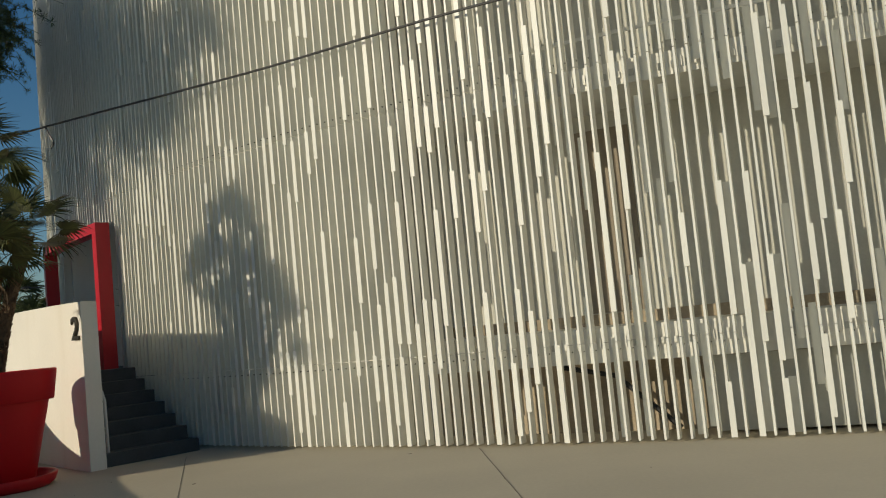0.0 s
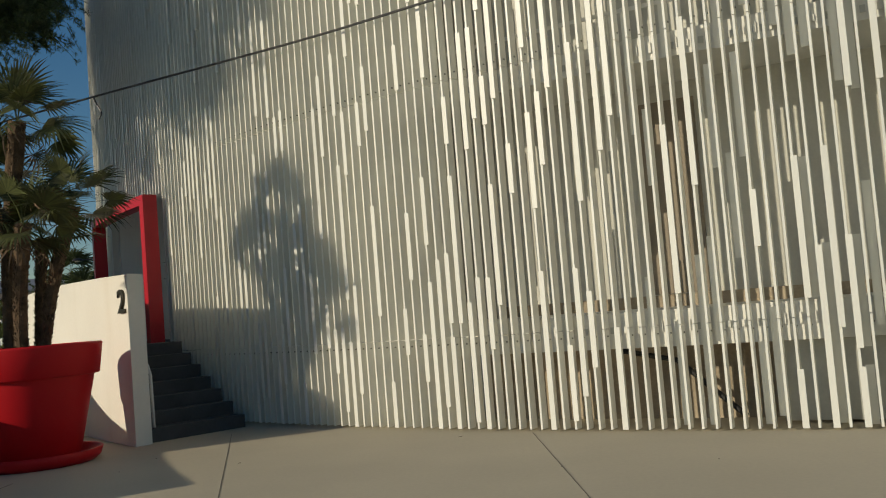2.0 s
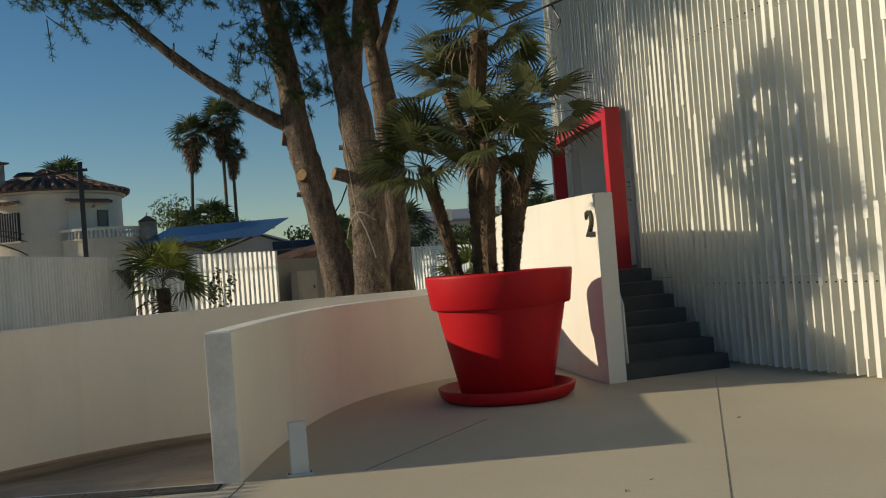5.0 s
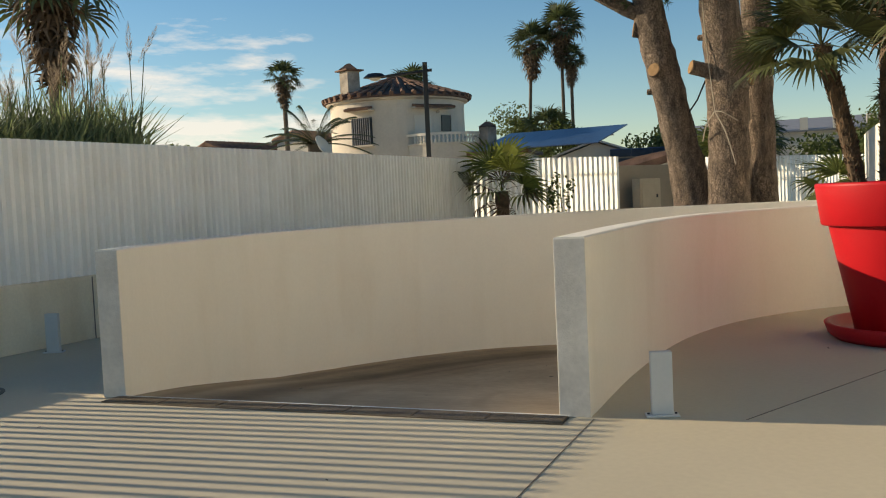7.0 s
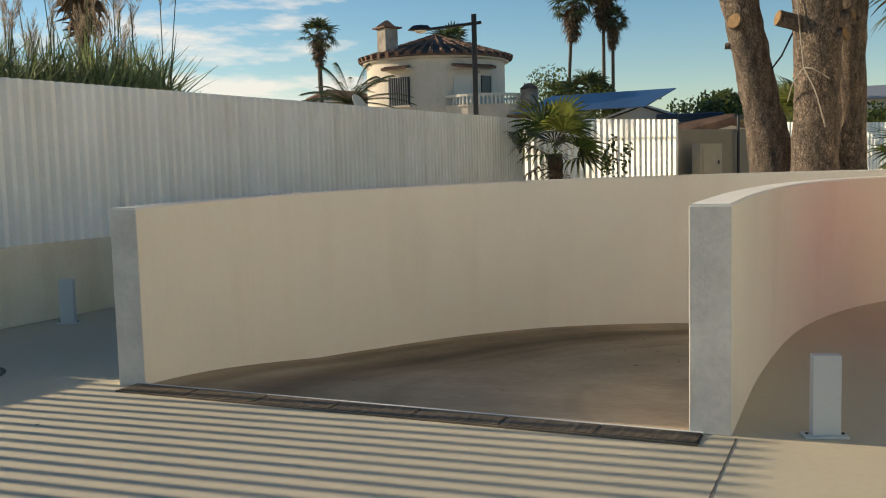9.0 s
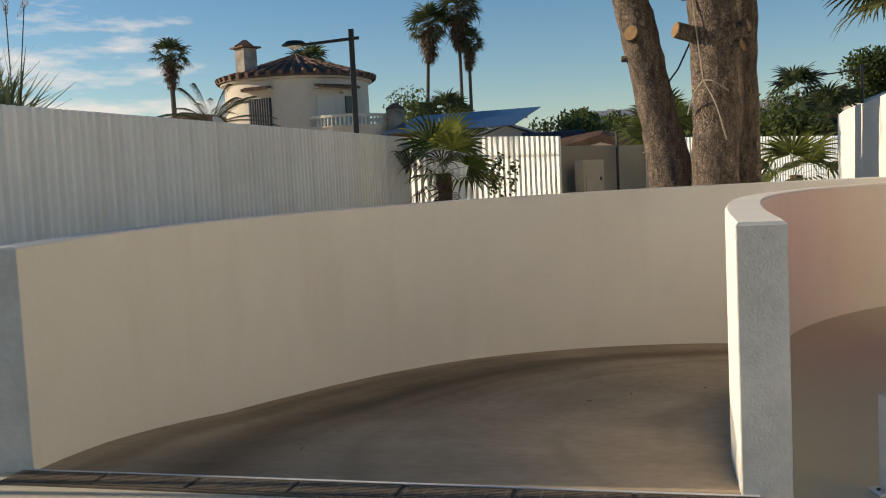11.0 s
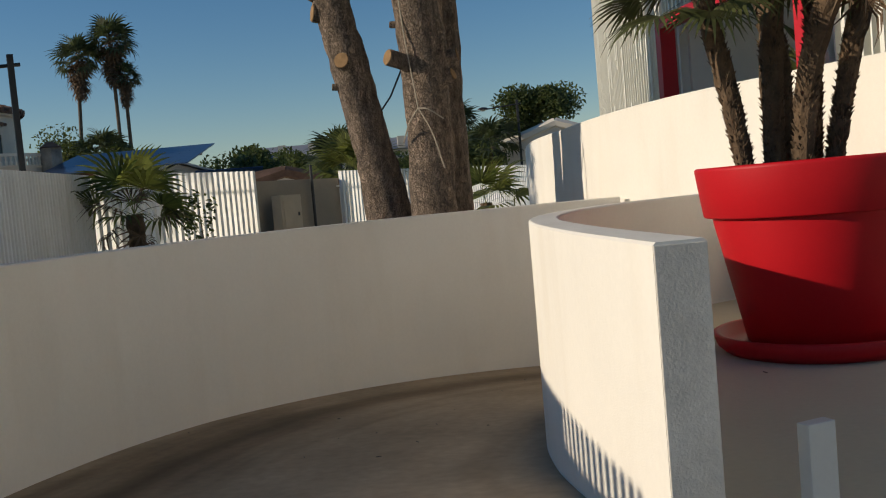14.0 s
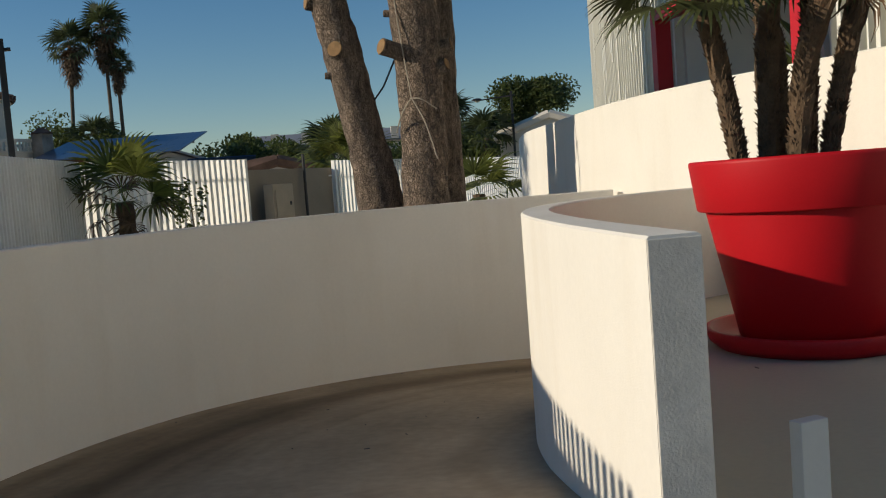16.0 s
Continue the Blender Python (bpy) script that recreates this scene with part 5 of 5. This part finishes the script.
for s in (-1, 1):
    bm = bmesh.new()
    q = [hm @ Vector(p) for p in ((0, -1.25, 3.82), (0, 7.2, 3.82), (s * 2.6, 7.2, 2.92), (s * 2.6, -1.25, 2.92))]
    f = bm.faces.new([bm.verts.new(p) for p in q])
    r = bmesh.ops.extrude_face_region(bm, geom=[f])
    for v in r["geom"]:
        if isinstance(v, bmesh.types.BMVert):
            v.co.z += 0.1
    part("roof_slope", bm, PALE, sh)


def solar_array(label, c, nx, ny, m):
    s = thing("solar_array", label, "solar array", at=Matrix.Translation(c) @ m)
    for i in range(nx):
        for j in range(ny):
            p = part("panel", boxed(0.992, 1.412, 0.04, 0.0, Matrix.Translation(((i - nx / 2 + 0.5) * 1.0, (j - ny / 2 + 0.5) * 1.42, 0))), SOLAR, s)
    part("frame", boxed(nx * 1.0, 0.06, 0.06, 0.0, Matrix.Translation((0, 0, -0.07))), IRON, s)
    return s


solar_array("long blue solar array tilted above the pale gabled house", (-31.75, 34.2, 3.86), 6, 3, Matrix.Rotation(radians(200.8), 4, "Z") @ Matrix.Rotation(radians(-13), 4, "X"))
solar_array("small dark solar array on a steel stand", (-30.6, 39.3, 2.95), 3, 1, Matrix.Rotation(radians(40), 4, "Z") @ Matrix.Rotation(radians(-28), 4, "X"))

# distant roofs
def cottage(name, x, y, yaw, sx, sy, h, rise, label, mat=None):
    c = thing(name, label, "house", at=Matrix.Translation((x, y, 0)) @ Matrix.Rotation(radians(yaw), 4, "Z"))
    bm = bmesh.new()
    prof = [(-sx / 2, 0), (sx / 2, 0), (sx / 2, h), (0, h + rise), (-sx / 2, h)]
    a = [bm.verts.new((px, -sy / 2, pz)) for px, pz in prof]
    b = [bm.verts.new((px, sy / 2, pz)) for px, pz in prof]
    bm.faces.new(a)
    bm.faces.new(b[::-1])
    for k in range(5):
        bm.faces.new((a[k], b[k], b[(k + 1) % 5], a[(k + 1) % 5]))
    bmesh.ops.recalc_face_normals(bm, faces=bm.faces[:])
    part("wall", bm, PALE, c)
    for s in (-1, 1):
        bm = bmesh.new()
        n = max(4, int(sy / 0.35))
        for k in range(n):
            y0 = -sy / 2 - 0.2 + (k + 0.5) * (sy + 0.4) / n
            tube([(s * (sx / 2 + 0.3), y0, h - 0.12 * rise + 0.06), (0, y0, h + rise + 0.1)], [(sy + 0.4) / n * 0.56] * 2, 6, bm=bm)
        part("roof_tiles", bm, mat or TILE, c)["kind"] = "stuff"
    w = part("window", boxed(0.9, 0.06, 1.0, 0.0, Matrix.Translation((0, -sy / 2, h * 0.45))), DARK, c)
    part("window_sill", boxed(1.05, 0.14, 0.06, 0.0, Matrix.Translation((0, -sy / 2 - 0.03, h * 0.45 - 0.06))), PALE, w)
    return c


cottage("cottage", -24.5, 32.5, 50, 5, 6, 1.85, 0.6, "low house with a weathered clay tile roof")
cottage("cottage", -17.6, 47.6, 18, 4.6, 5, 3.3, 0.75, "pale gabled house with tiled verge among trees", PALE)
cottage("cottage", -60.0, 34.0, 20, 6, 8, 4.3, 1.2, "distant house with a low tile roof beyond the fence")
cottage("cottage", -56.5, 36.6, 20, 3, 3, 5.6, 0.4, "cream block of a distant house")
long = thing("long_building", "long pale building with roof skylights behind the trees", "building", at=Matrix.Translation((-33.5, 64.0, 0)) @ Matrix.Rotation(radians(28), 4, "Z"))
part("wall", boxed(22, 6, 4.7, 0.0), PALE, long)
part("roof", boxed(22.5, 6.6, 0.12, 0.0, Matrix.Translation((0, 0, 5.15)) @ Matrix.Rotation(radians(10), 4, "X")), IRON, long)
for k in range(11):
    part("dormer", boxed(0.5, 0.5, 0.9, 0.0, Matrix.Translation((-10 + k * 2, -3.0, 4.6))), PALE, long)

# meter box and posts at the block wall
mb = thing("meter_box", "grey utility meter box standing against the block wall", "meter box", at=Matrix.Translation((-16.45, 21.4, 0)) @ Matrix.Rotation(radians(86), 4, "Z"))
METER = material("pale beige cabinet", (0.46, 0.39, 0.30), 0.8, vary=0.12, bump=0.05)
part("cabinet", boxed(0.75, 0.25, 1.62, 0.01), METER, mb)
part("cabinet_door", boxed(0.6, 0.02, 0.6, 0.004, Matrix.Translation((0, -0.135, 0.9))), METER, mb)
part("lock", boxed(0.05, 0.02, 0.08, 0.0, Matrix.Translation((0.22, -0.15, 1.15))), BLACK, mb)
po = thing("fence_post", "thin dark steel post in front of the block wall", "post", at=Matrix.Translation((-16.65, 22.9, 0)))
part("tube", tube([(0, 0, 0), (0, 0, 2.3)], [0.035, 0.035], 8), BLACK, po)
# far bank of broken clouds
CLOUD = bpy.data.materials.new("cloud bank")
CLOUD.use_nodes = True
cn, cl = CLOUD.node_tree.nodes, CLOUD.node_tree.links
cn.remove(cn["Principled BSDF"])
em, tr, mx = cn.new("ShaderNodeEmission"), cn.new("ShaderNodeBsdfTransparent"), cn.new("ShaderNodeMixShader")
em.inputs["Color"].default_value, em.inputs["Strength"].default_value = (1.0, 0.985, 0.97, 1), 0.6
tc, mp = cn.new("ShaderNodeTexCoord"), cn.new("ShaderNodeMapping")
mp.inputs["Scale"].default_value = (7.5, 8.5, 1)
cl.new(tc.outputs["Generated"], mp.inputs["Vector"])
nz = cn.new("ShaderNodeTexNoise")
nz.inputs["Scale"].default_value, nz.inputs["Detail"].default_value, nz.inputs["Roughness"].default_value = 1.4, 9, 0.6
cl.new(mp.outputs[0], nz.inputs["Vector"])
sep = cn.new("ShaderNodeSeparateXYZ")
cl.new(tc.outputs["Generated"], sep.inputs[0])
curve_v = cn.new("ShaderNodeValToRGB")
el = curve_v.color_ramp.elements
el[0].position, el[0].color = 0.0, (0.40, 0.40, 0.40, 1)
el[1].position, el[1].color = 1.0, (0.0, 0.0, 0.0, 1)
for p, v in ((0.2, 0.52), (0.38, 0.66), (0.5, 0.5), (0.75, 0.5), (0.9, 0.35)):
    e = curve_v.color_ramp.elements.new(p)
    e.color = (v, v, v, 1)
cl.new(sep.outputs["Y"], curve_v.inputs["Fac"])
side_v = cn.new("ShaderNodeValToRGB")
el = side_v.color_ramp.elements
el[0].position, el[0].color = 0.0, (0, 0, 0, 1)
el[1].position, el[1].color = 1.0, (0, 0, 0, 1)
for p, v in ((0.12, 1.0), (0.7, 1.0), (0.9, 0.3)):
    e = side_v.color_ramp.elements.new(p)
    e.color = (v, v, v, 1)
cl.new(sep.outputs["X"], side_v.inputs["Fac"])
add = cn.new("ShaderNodeMath")
add.operation = "ADD"
cl.new(nz.outputs["Fac"], add.inputs[0])
mul = cn.new("ShaderNodeMath")
mul.operation = "MULTIPLY"
cl.new(curve_v.outputs["Color"], mul.inputs[0])
cl.new(side_v.outputs["Color"], mul.inputs[1])
cl.new(mul.outputs[0], add.inputs[1])
rg = cn.new("ShaderNodeMapRange")
rg.inputs["From Min"].default_value, rg.inputs["From Max"].default_value = 0.97, 1.2
rg.inputs["To Max"].default_value = 0.75
cl.new(add.outputs[0], rg.inputs["Value"])
cl.new(rg.outputs["Result"], mx.inputs["Fac"])
cl.new(tr.outputs[0], mx.inputs[1])
cl.new(em.outputs[0], mx.inputs[2])
cl.new(mx.outputs[0], cn["Material Output"].inputs["Surface"])
bm = bmesh.new()
bm.faces.new([bm.verts.new(p) for p in ((-250, 0, 0), (250, 0, 0), (250, 125, 0), (-250, 125, 0))])
clouds = link("backdrop_clouds", bm, CLOUD)
CA = radians(158)
right, up_v, back = Vector((math.sin(CA), -math.cos(CA), 0)), Vector((0, 0, 1)), Vector((-math.cos(CA), -math.sin(CA), 0))
mc = Matrix((right, up_v, back)).transposed().to_4x4()
clouds.matrix_world = Matrix.Translation((560 * math.cos(CA), 560 * math.sin(CA), 0)) @ mc
clouds.visible_shadow = False
tagged(clouds, "bank of broken white clouds low over the horizon", "clouds", kind="structure")
